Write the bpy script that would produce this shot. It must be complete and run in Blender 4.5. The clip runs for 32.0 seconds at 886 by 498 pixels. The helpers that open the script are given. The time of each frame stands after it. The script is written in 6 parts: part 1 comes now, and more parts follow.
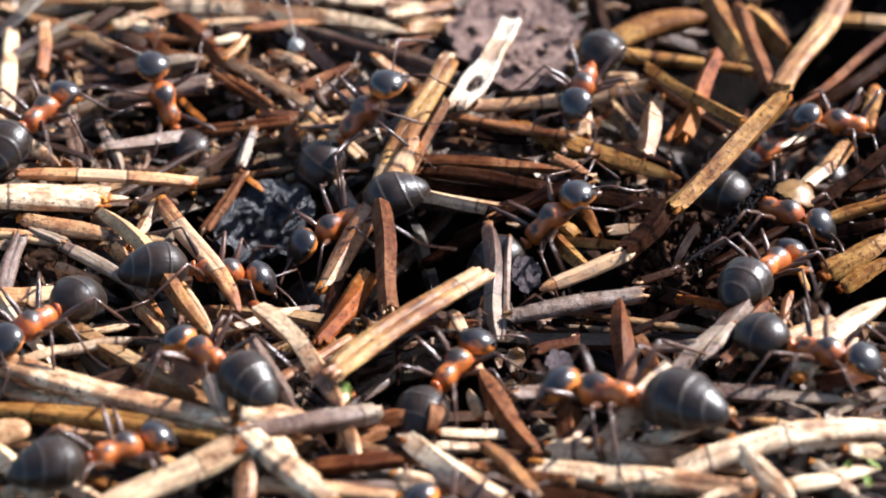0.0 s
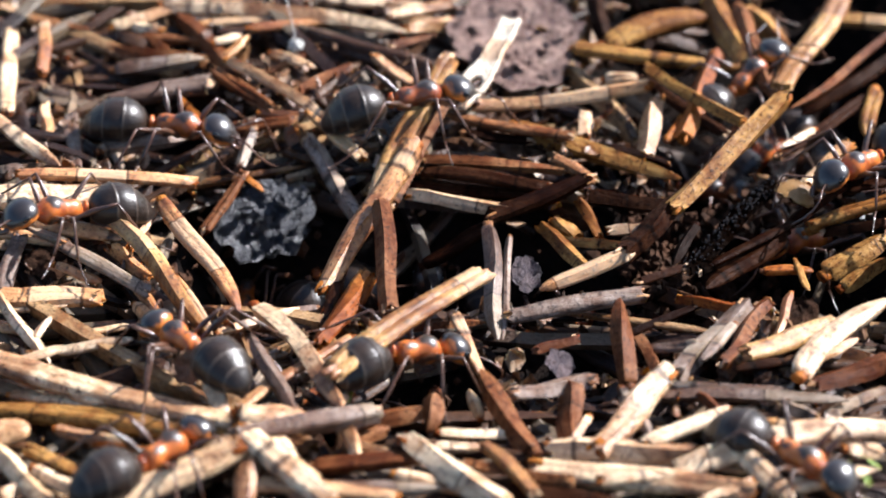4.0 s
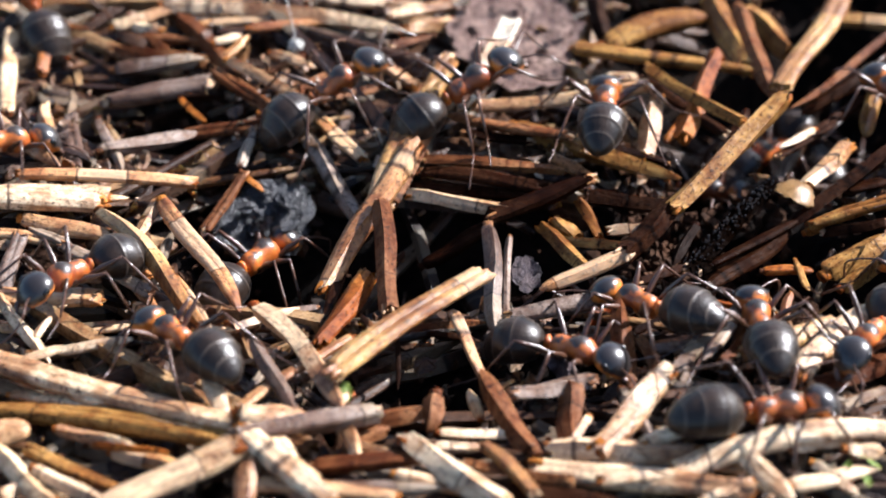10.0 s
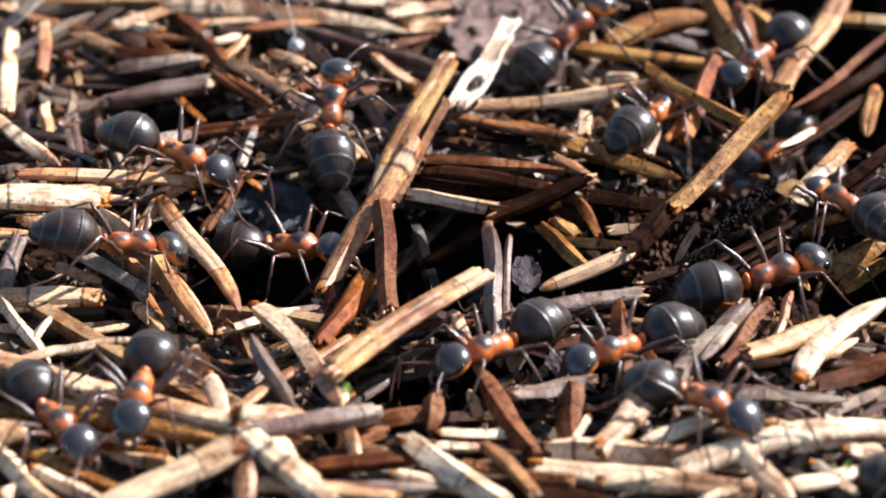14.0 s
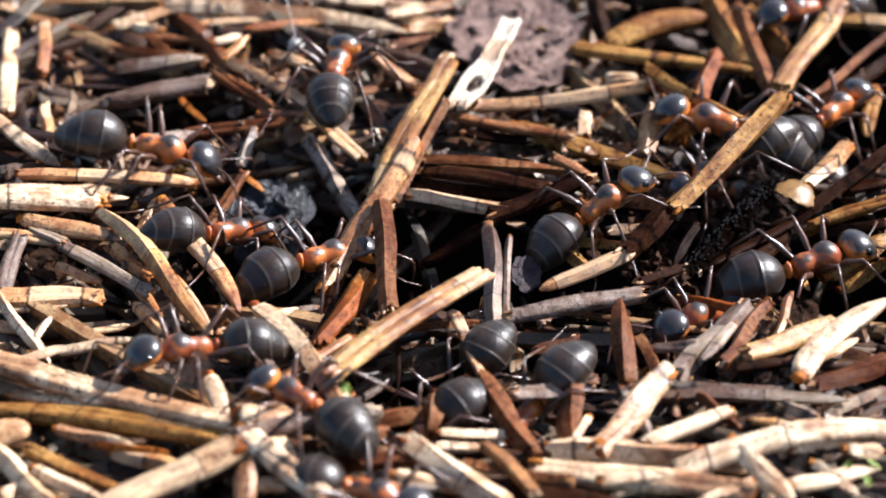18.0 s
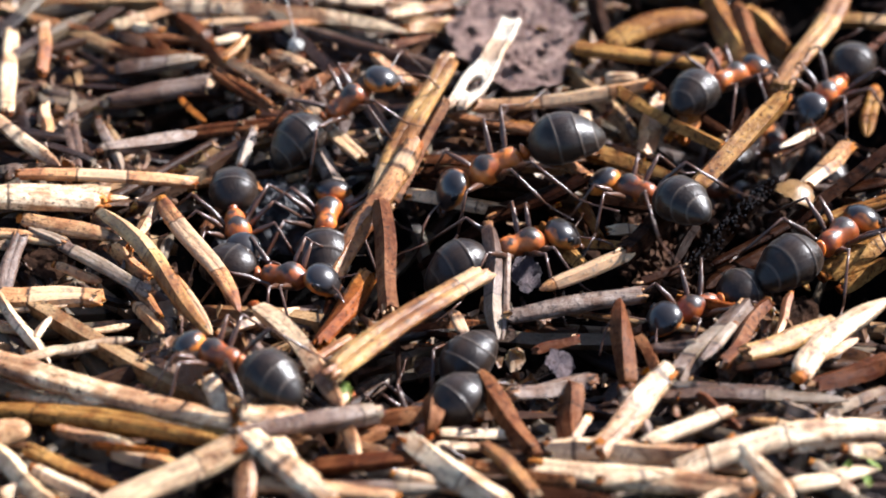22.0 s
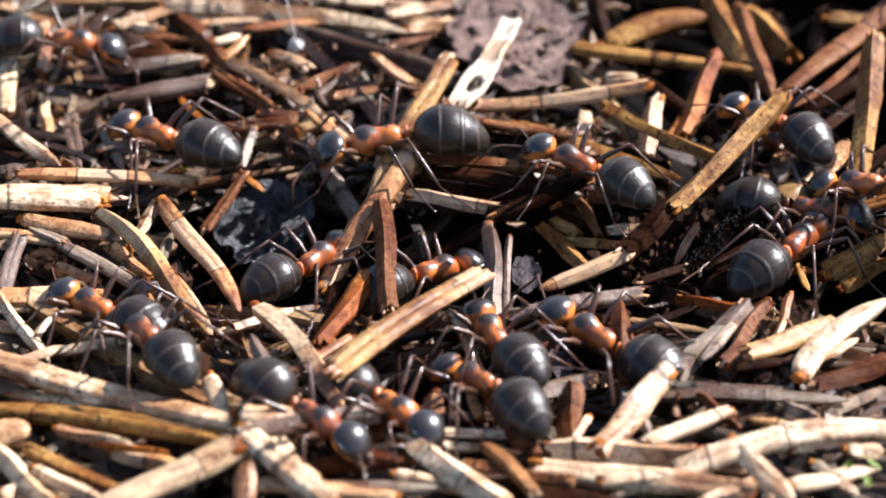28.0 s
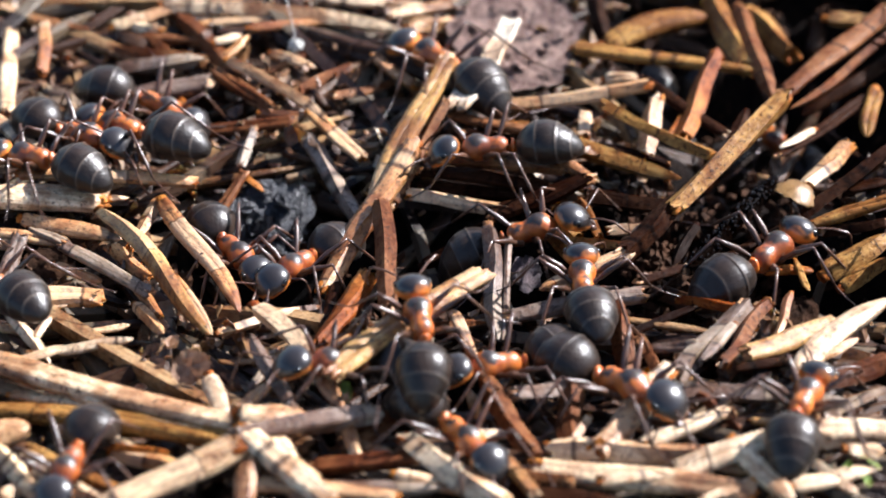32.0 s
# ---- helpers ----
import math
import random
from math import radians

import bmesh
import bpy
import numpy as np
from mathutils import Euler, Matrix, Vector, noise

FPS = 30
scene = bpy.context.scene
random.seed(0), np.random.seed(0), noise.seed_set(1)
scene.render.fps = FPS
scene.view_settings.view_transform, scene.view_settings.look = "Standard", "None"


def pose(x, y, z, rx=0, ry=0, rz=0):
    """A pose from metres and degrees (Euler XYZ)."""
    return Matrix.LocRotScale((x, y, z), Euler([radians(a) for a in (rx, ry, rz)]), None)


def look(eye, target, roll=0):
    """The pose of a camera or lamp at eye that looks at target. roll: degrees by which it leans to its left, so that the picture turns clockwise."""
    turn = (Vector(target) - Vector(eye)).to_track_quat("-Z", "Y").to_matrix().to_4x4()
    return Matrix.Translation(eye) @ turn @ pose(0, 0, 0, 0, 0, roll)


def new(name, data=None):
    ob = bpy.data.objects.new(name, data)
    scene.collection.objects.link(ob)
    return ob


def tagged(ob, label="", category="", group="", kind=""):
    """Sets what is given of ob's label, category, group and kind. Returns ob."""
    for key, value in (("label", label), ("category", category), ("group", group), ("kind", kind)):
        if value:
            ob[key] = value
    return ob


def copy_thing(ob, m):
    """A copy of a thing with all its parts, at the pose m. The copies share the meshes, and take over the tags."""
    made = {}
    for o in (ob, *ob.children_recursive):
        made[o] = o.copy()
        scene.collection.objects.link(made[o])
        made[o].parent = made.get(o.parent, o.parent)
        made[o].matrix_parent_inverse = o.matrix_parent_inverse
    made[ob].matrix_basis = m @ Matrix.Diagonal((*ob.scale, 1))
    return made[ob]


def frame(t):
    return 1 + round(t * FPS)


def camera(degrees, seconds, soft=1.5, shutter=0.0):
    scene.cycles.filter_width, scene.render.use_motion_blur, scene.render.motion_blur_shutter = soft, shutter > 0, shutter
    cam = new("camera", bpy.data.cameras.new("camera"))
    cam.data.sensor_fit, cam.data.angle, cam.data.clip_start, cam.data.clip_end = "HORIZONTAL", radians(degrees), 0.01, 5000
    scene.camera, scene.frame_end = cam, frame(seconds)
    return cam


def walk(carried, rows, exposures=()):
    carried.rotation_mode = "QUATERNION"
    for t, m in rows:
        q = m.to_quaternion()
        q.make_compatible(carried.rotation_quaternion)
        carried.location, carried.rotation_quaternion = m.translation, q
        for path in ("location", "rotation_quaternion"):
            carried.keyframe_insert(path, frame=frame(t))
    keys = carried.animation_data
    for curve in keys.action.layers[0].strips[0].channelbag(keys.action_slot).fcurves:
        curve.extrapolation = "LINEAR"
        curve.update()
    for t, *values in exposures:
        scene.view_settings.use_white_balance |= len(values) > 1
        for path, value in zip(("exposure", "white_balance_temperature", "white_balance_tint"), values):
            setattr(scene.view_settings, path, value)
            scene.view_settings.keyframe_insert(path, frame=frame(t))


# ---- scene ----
# A sunlit wood-ant mound of spruce needles, seen close up by a camera that stands still.
# The plan is in millimetres: x to the right, y away from the camera, z up; MM turns it into metres.
MM = 0.001
cam = camera(20, 32.0, soft=1.9, shutter=0.5)
EYE = (0.0, -80.44 * MM, 62.85 * MM)
walk(cam, [(0, look(EYE, (0, 0, 0))), (32, look(EYE, (0, 0, 0)))], exposures=[(0, 1.70, 6120, 11), (32, 1.70, 6120, 11)])
cam.data.dof.use_dof = True
cam.data.dof.focus_distance = 100 * MM
cam.data.dof.aperture_fstop = 56

# ---- sky and sun ----
SUN = Vector((0.78, 0.42, 0.66)).normalized()
world = bpy.data.worlds.new("sky")
scene.world = world
world.use_nodes = True
sky = world.node_tree.nodes.new("ShaderNodeTexSky")
sky.sky_type, sky.sun_disc = "NISHITA", False
sky.sun_elevation, sky.sun_rotation = math.asin(SUN.z), math.atan2(SUN.x, SUN.y)
back = world.node_tree.nodes["Background"]
back.inputs["Strength"].default_value = 0.080
world.node_tree.links.new(sky.outputs["Color"], back.inputs["Color"])
sun = new("sun", bpy.data.lights.new("sun", "SUN"))
sun.data.energy, sun.data.angle, sun.data.color = 5.0, radians(0.53), (1.0, 0.965, 0.95)
sun.matrix_world = look(SUN * 2, (0, 0, 0))


# ---- materials ----
def shader(name):
    m = bpy.data.materials.new(name)
    m.use_nodes = True
    t = m.node_tree
    return m, t, t.nodes["Principled BSDF"]


def node(t, kind, **values):
    made = t.nodes.new(kind)
    for key, value in values.items():
        made.inputs[key.replace("_", " ")].default_value = value
    return made


def ramp(t, fac, *stops):
    made = t.nodes.new("ShaderNodeValToRGB")
    while len(made.color_ramp.elements) < len(stops):
        made.color_ramp.elements.new(0.5)
    for e, (at, c) in zip(made.color_ramp.elements, stops):
        e.position, e.color = at, (*c, 1)
    t.links.new(fac, made.inputs["Fac"])
    return made.outputs["Color"]


def mixed(t, how, fac, a, b):
    made = t.nodes.new("ShaderNodeMix")
    made.data_type, made.blend_type = "RGBA", how
    for value, at in ((fac, 0), (a, 6), (b, 7)):
        if isinstance(value, (int, float)):
            made.inputs[at].default_value = value
        elif isinstance(value, tuple):
            made.inputs[at].default_value = (*value, 1)
        else:
            t.links.new(value, made.inputs[at])
    return made.outputs[2]


def needle_material(name, tones, islands=False, rough=0.5, streak=0.45, shine=0.35, wear=0.9, fade=0.0, relief_by=0.45):
    """Dead conifer needle: long grain, blotches, dark specks; each needle its own tone."""
    m, t, bsdf = shader(name)
    grain = t.nodes.new("ShaderNodeAttribute")
    grain.attribute_name = "grain"
    own = t.nodes.new("ShaderNodeNewGeometry" if islands else "ShaderNodeObjectInfo")
    chance = own.outputs["Random Per Island" if islands else "Random"]
    shift = t.nodes.new("ShaderNodeVectorMath")
    shift.operation = "MULTIPLY_ADD"
    shift.inputs[1].default_value = (90, 37, 53)
    comb = t.nodes.new("ShaderNodeCombineXYZ")
    for i in range(3):
        t.links.new(chance, comb.inputs[i])
    t.links.new(comb.outputs[0], shift.inputs[0])
    t.links.new(grain.outputs["Vector"], shift.inputs[2])
    stretch = t.nodes.new("ShaderNodeVectorMath")
    stretch.operation = "MULTIPLY"
    stretch.inputs[1].default_value = (0.5, 2.3, 2.3)
    t.links.new(shift.outputs[0], stretch.inputs[0])
    fibre = node(t, "ShaderNodeTexNoise", Scale=1.6, Detail=5.0, Roughness=0.65)
    t.links.new(stretch.outputs[0], fibre.inputs["Vector"])
    blotch = node(t, "ShaderNodeTexNoise", Scale=0.95, Detail=6.0, Roughness=0.68)
    t.links.new(shift.outputs[0], blotch.inputs["Vector"])
    speck = node(t, "ShaderNodeTexNoise", Scale=5.5, Detail=3.0, Roughness=0.7)
    t.links.new(shift.outputs[0], speck.inputs["Vector"])
    base = ramp(t, chance, *tones)
    dark = mixed(t, "MULTIPLY", 1.0, base, (0.36, 0.25, 0.17))
    col = mixed(t, "MIX", ramp(t, fibre.outputs["Fac"], (0.40, (0, 0, 0)), (0.66, (streak * 1.15,) * 3)), base, dark)
    worn = mixed(t, "MULTIPLY", 1.0, col, (0.46, 0.28, 0.16))
    col = mixed(t, "MIX", ramp(t, blotch.outputs["Fac"], (0.44, (0, 0, 0)), (0.62, (wear,) * 3)), col, worn)
    col = mixed(t, "MIX", ramp(t, speck.outputs["Fac"], (0.55, (0, 0, 0)), (0.64, (0.9,) * 3)), col, mixed(t, "MULTIPLY", 1.0, col, (0.10, 0.075, 0.065)))
    # paler and darker lengths of the needle, parted by dark rings
    along = t.nodes.new("ShaderNodeSeparateXYZ")
    t.links.new(shift.outputs[0], along.inputs[0])
    ragged_x = t.nodes.new("ShaderNodeMath")
    ragged_x.operation = "MULTIPLY_ADD"
    ragged_x.inputs[1].default_value = 0.25
    t.links.new(speck.outputs["Fac"], ragged_x.inputs[0])
    t.links.new(along.outputs["X"], ragged_x.inputs[2])
    length = t.nodes.new("ShaderNodeTexNoise")
    length.noise_dimensions = "1D"
    length.inputs["Scale"].default_value, length.inputs["Detail"].default_value = 0.2, 0.0
    t.links.new(ragged_x.outputs[0], length.inputs["W"])
    faded = mixed(t, "MIX", 0.45, col, (0.72, 0.58, 0.38)) if fade else col
    col = mixed(t, "MIX", ramp(t, length.outputs["Fac"], (0.60, (0, 0, 0)), (0.61, (fade,) * 3)), col, faded)
    browned = mixed(t, "MULTIPLY", 1.0, col, (0.52, 0.34, 0.22))
    col = mixed(t, "MIX", ramp(t, length.outputs["Fac"], (0.36, (0.75,) * 3), (0.42, (0, 0, 0))), col, browned)
    ring = ramp(t, length.outputs["Fac"], (0.592, (0, 0, 0)), (0.598, (0.85,) * 3), (0.606, (0.85,) * 3), (0.612, (0, 0, 0)))
    col = mixed(t, "MIX", ring, col, mixed(t, "MULTIPLY", 1.0, col, (0.10, 0.07, 0.06)))
    # dirt in the groove along the middle
    across = t.nodes.new("ShaderNodeSeparateXYZ")
    t.links.new(grain.outputs["Vector"], across.inputs[0])
    away = t.nodes.new("ShaderNodeMath")
    away.operation = "ABSOLUTE"
    t.links.new(across.outputs["Y"], away.inputs[0])
    ragged = t.nodes.new("ShaderNodeMath")
    ragged.operation = "MULTIPLY_ADD"
    ragged.inputs[1].default_value = 0.26
    t.links.new(fibre.outputs["Fac"], ragged.inputs[0])
    t.links.new(away.outputs[0], ragged.inputs[2])
    grime = mixed(t, "MULTIPLY", 1.0, col, (0.42, 0.27, 0.17))
    col = mixed(t, "MIX", ramp(t, ragged.outputs[0], (0.08, (0.7,) * 3), (0.17, (0, 0, 0))), col, grime)
    t.links.new(col, bsdf.inputs["Base Color"])
    t.links.new(ramp(t, blotch.outputs["Fac"], (0.3, (rough - 0.14,) * 3), (0.7, (rough + 0.2,) * 3)), bsdf.inputs["Roughness"])
    rough_skin = t.nodes.new("ShaderNodeMath")
    rough_skin.operation = "MULTIPLY_ADD"
    rough_skin.inputs[1].default_value = 0.6
    t.links.new(speck.outputs["Fac"], rough_skin.inputs[0])
    t.links.new(fibre.outputs["Fac"], rough_skin.inputs[2])
    bump = node(t, "ShaderNodeBump", Strength=relief_by, Distance=0.0002)
    t.links.new(rough_skin.outputs[0], bump.inputs["Height"])
    t.links.new(bump.outputs[0], bsdf.inputs["Normal"])
    bsdf.inputs["Specular IOR Level"].default_value = shine
    bsdf.inputs["Subsurface Weight"].default_value = 0.07
    bsdf.inputs["Subsurface Radius"].default_value = (1.0, 0.45, 0.18)
    bsdf.inputs["Subsurface Scale"].default_value = 0.0005
    return m


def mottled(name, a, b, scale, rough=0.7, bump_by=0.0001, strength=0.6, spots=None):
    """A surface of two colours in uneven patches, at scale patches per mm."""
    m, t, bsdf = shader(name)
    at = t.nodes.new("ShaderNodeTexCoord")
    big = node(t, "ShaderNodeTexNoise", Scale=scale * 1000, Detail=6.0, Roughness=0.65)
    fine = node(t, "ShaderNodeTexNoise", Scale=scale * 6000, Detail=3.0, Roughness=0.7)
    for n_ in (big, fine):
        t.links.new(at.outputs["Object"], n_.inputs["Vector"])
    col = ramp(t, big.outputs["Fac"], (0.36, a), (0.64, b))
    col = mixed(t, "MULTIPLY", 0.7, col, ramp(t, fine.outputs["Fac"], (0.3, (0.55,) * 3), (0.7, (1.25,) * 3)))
    if spots:
        col = mixed(t, "MIX", ramp(t, fine.outputs["Fac"], (0.63, (0, 0, 0)), (0.72, (1, 1, 1))), col, spots)
    t.links.new(col, bsdf.inputs["Base Color"])
    bsdf.inputs["Roughness"].default_value = rough
    b_ = node(t, "ShaderNodeBump", Strength=strength, Distance=bump_by)
    t.links.new(fine.outputs["Fac"], b_.inputs["Height"])
    t.links.new(b_.outputs[0], bsdf.inputs["Normal"])
    return m


TONES = {
    "straw": needle_material("straw_needle", ((0.0, (0.72, 0.51, 0.29)), (0.5, (0.77, 0.60, 0.40)), (1.0, (0.60, 0.37, 0.18))), rough=0.34, streak=0.7, shine=0.4, wear=0.85, fade=0.4),
    "tan": needle_material("tan_needle", ((0.0, (0.52, 0.27, 0.095)), (0.5, (0.56, 0.32, 0.15)), (1.0, (0.44, 0.19, 0.06))), rough=0.33, streak=0.6, shine=0.4, wear=0.8, fade=0.6),
    "ochre": needle_material("ochre_needle", ((0.0, (0.29, 0.145, 0.034)), (1.0, (0.37, 0.20, 0.060))), rough=0.42, streak=0.75, shine=0.10, fade=0.0),
    "gold": needle_material("gold_needle", ((0.0, (0.42, 0.235, 0.075)), (1.0, (0.49, 0.30, 0.115))), rough=0.36, streak=0.7, shine=0.3, wear=0.9, fade=0.35),
    "brown": needle_material("brown_needle", ((0.0, (0.18, 0.070, 0.025)), (0.5, (0.23, 0.105, 0.046)), (1.0, (0.13, 0.047, 0.017))), rough=0.45, streak=0.6, shine=0.07, fade=0.0),
    # a dark brown needle, its colour lowered further to stand for shade
    "dark": needle_material("shade_dark_needle", ((0.0, (0.018, 0.007, 0.003)), (0.5, (0.034, 0.013, 0.006)), (1.0, (0.011, 0.005, 0.003))), rough=0.45, streak=0.6, shine=0.02),
    "grey": needle_material("grey_needle", ((0.0, (0.18, 0.13, 0.10)), (0.5, (0.28, 0.21, 0.165)), (1.0, (0.14, 0.095, 0.072))), rough=0.42, streak=0.6, shine=0.3, fade=0.3),
    "rust": needle_material("rust_needle", ((0.0, (0.42, 0.145, 0.024)), (0.5, (0.47, 0.18, 0.036)), (1.0, (0.33, 0.105, 0.02))), rough=0.4, streak=0.6, shine=0.08, fade=0.0),
    "bleached": needle_material("bleached_needle", ((0.0, (0.62, 0.54, 0.42)), (1.0, (0.68, 0.60, 0.48))), rough=0.4, streak=0.4, shine=0.2, wear=0.3),
    "charred": needle_material("charred_needle", ((0.0, (0.003, 0.002, 0.002)), (1.0, (0.006, 0.004, 0.003))), rough=0.17, streak=0.4, shine=0.0, relief_by=1.0),
}
LITTER = needle_material("needle_litter", ((0.0, (0.016, 0.007, 0.004)), (0.35, (0.040, 0.019, 0.010)), (0.6, (0.085, 0.043, 0.022)), (0.78, (0.08, 0.054, 0.040)),
                                           (0.92, (0.22, 0.125, 0.055)), (1.0, (0.42, 0.28, 0.14))), islands=True, rough=0.38, streak=0.55, shine=0.2, fade=0.2)
CHIP = needle_material("chip", ((0.0, (0.07, 0.04, 0.024)), (0.4, (0.17, 0.09, 0.045)), (0.7, (0.33, 0.19, 0.09)), (0.88, (0.45, 0.33, 0.22)), (1.0, (0.62, 0.55, 0.46))), islands=True, rough=0.35, streak=0.4)
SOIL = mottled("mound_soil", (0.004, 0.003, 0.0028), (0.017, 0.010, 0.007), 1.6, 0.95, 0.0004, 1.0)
CRUMB = mottled("soil_crumb", (0.014, 0.007, 0.004), (0.075, 0.036, 0.020), 1.2, 0.85)
for earth in (SOIL, CRUMB):
    earth.node_tree.nodes["Principled BSDF"].inputs["Specular IOR Level"].default_value = 0.08
BARK = mottled("bark", (0.16, 0.070, 0.062), (0.68, 0.45, 0.36), 1.5, 0.5, 0.0004, 1.0, (0.04, 0.02, 0.025))
GREYBARK = mottled("grey_flake", (0.035, 0.035, 0.042), (0.16, 0.16, 0.17), 1.4, 0.4, 0.0003, 1.0)
VIOLET = mottled("violet_flake", (0.06, 0.045, 0.06), (0.20, 0.14, 0.14), 1.6, 0.6, 0.0002, 0.9)
SCALE = mottled("seed_scale", (0.28, 0.14, 0.04), (0.42, 0.24, 0.09), 0.8, 0.35, 0.00006, 0.4)
BUD = mottled("dry_bud", (0.28, 0.16, 0.10), (0.46, 0.30, 0.20), 1.4, 0.6)
WET = mottled("wet_black_crumb", (0.003, 0.002, 0.002), (0.010, 0.006, 0.004), 2.0, 0.07, 0.00004, 0.5)
WET.node_tree.nodes["Principled BSDF"].inputs["Specular IOR Level"].default_value = 0.3
MOSS = mottled("moss_leaf", (0.16, 0.26, 0.03), (0.30, 0.36, 0.06), 2.0, 0.45)


def chitin(name, a, b, scale, rough, coat=0.0, glow=0.0):
    """Insect shell: hard and glossy, fine hairs and pits break the shine."""
    m, t, bsdf = shader(name)
    at = t.nodes.new("ShaderNodeTexCoord")
    patch = node(t, "ShaderNodeTexNoise", Scale=scale * 1000, Detail=3.0)
    pits = node(t, "ShaderNodeTexNoise", Scale=26000.0, Detail=2.0)
    for n_ in (patch, pits):
        t.links.new(at.outputs["Object"], n_.inputs["Vector"])
    t.links.new(ramp(t, patch.outputs["Fac"], (0.35, a), (0.65, b)), bsdf.inputs["Base Color"])
    t.links.new(ramp(t, pits.outputs["Fac"], (0.3, (rough - 0.08,) * 3), (0.7, (rough + 0.12,) * 3)), bsdf.inputs["Roughness"])
    bsdf.inputs["Coat Weight"].default_value = coat
    bsdf.inputs["Subsurface Weight"].default_value = glow
    bsdf.inputs["Subsurface Radius"].default_value = (1.0, 0.3, 0.08)
    bsdf.inputs["Subsurface Scale"].default_value = 0.0005
    bsdf.inputs["Coat Roughness"].default_value = 0.25
    bump = node(t, "ShaderNodeBump", Strength=0.25, Distance=0.00003)
    t.links.new(pits.outputs["Fac"], bump.inputs["Height"])
    t.links.new(bump.outputs[0], bsdf.inputs["Normal"])
    return m


def red_material():
    """Red-brown shell, a little different from ant to ant, with a dark uneven mark along the back."""
    m = chitin("red_chitin", (0.18, 0.040, 0.008), (0.50, 0.150, 0.022), 1.3, 0.38, 0.06, 0.2)
    t = m.node_tree
    bsdf = t.nodes["Principled BSDF"]
    shell = bsdf.inputs["Base Color"].links[0].from_socket
    own = t.nodes.new("ShaderNodeObjectInfo")
    shell = mixed(t, "MULTIPLY", 1.0, shell, ramp(t, own.outputs["Random"], (0.0, (0.55, 0.42, 0.38)), (0.5, (1.0, 0.9, 0.8)), (1.0, (1.25, 1.2, 1.0))))
    at = t.nodes.new("ShaderNodeTexCoord")
    split = t.nodes.new("ShaderNodeSeparateXYZ")
    t.links.new(at.outputs["Object"], split.inputs[0])
    cloud = node(t, "ShaderNodeTexNoise", Scale=1900.0, Detail=3.0)
    t.links.new(at.outputs["Object"], cloud.inputs["Vector"])
    lift = t.nodes.new("ShaderNodeMath")
    lift.operation = "MULTIPLY_ADD"
    lift.inputs[1].default_value = 1000.0
    t.links.new(split.outputs["Z"], lift.inputs[0])
    t.links.new(cloud.outputs["Fac"], lift.inputs[2])
    # heights over 1.5 mm on the body, give or take the cloud, are dark
    mark = t.nodes.new("ShaderNodeMapRange")
    mark.inputs["From Min"].default_value, mark.inputs["From Max"].default_value = 1.98, 2.16
    t.links.new(lift.outputs[0], mark.inputs["Value"])
    t.links.new(mixed(t, "MIX", mark.outputs["Result"], shell, (0.025, 0.016, 0.012)), bsdf.inputs["Base Color"])
    return m


RED = red_material()
LEG = chitin("leg_chitin", (0.028, 0.014, 0.009), (0.085, 0.036, 0.019), 0.8, 0.28, 0.1)
EYE_BLACK = chitin("eye_chitin", (0.006, 0.006, 0.006), (0.01, 0.01, 0.01), 1.0, 0.16)


def head_material():
    """Head shell: black crown, red cheeks, with an uneven border."""
    m, t, bsdf = shader("head_chitin")
    at = t.nodes.new("ShaderNodeTexCoord")
    split = t.nodes.new("ShaderNodeSeparateXYZ")
    t.links.new(at.outputs["Object"], split.inputs[0])
    cloud = node(t, "ShaderNodeTexNoise", Scale=1500.0, Detail=2.0)
    t.links.new(at.outputs["Object"], cloud.inputs["Vector"])
    lift = t.nodes.new("ShaderNodeMath")
    lift.operation = "MULTIPLY_ADD"
    lift.inputs[1].default_value = 1000.0
    t.links.new(split.outputs["Z"], lift.inputs[0])
    t.links.new(cloud.outputs["Fac"], lift.inputs[2])
    col = ramp(t, lift.outputs[0], (0.38, (0.54, 0.17, 0.03)), (0.62, (0.018, 0.014, 0.013)))
    t.links.new(col, bsdf.inputs["Base Color"])
    bsdf.inputs["Roughness"].default_value = 0.3
    bsdf.inputs["Coat Weight"].default_value = 0.2
    return m


HEAD = head_material()


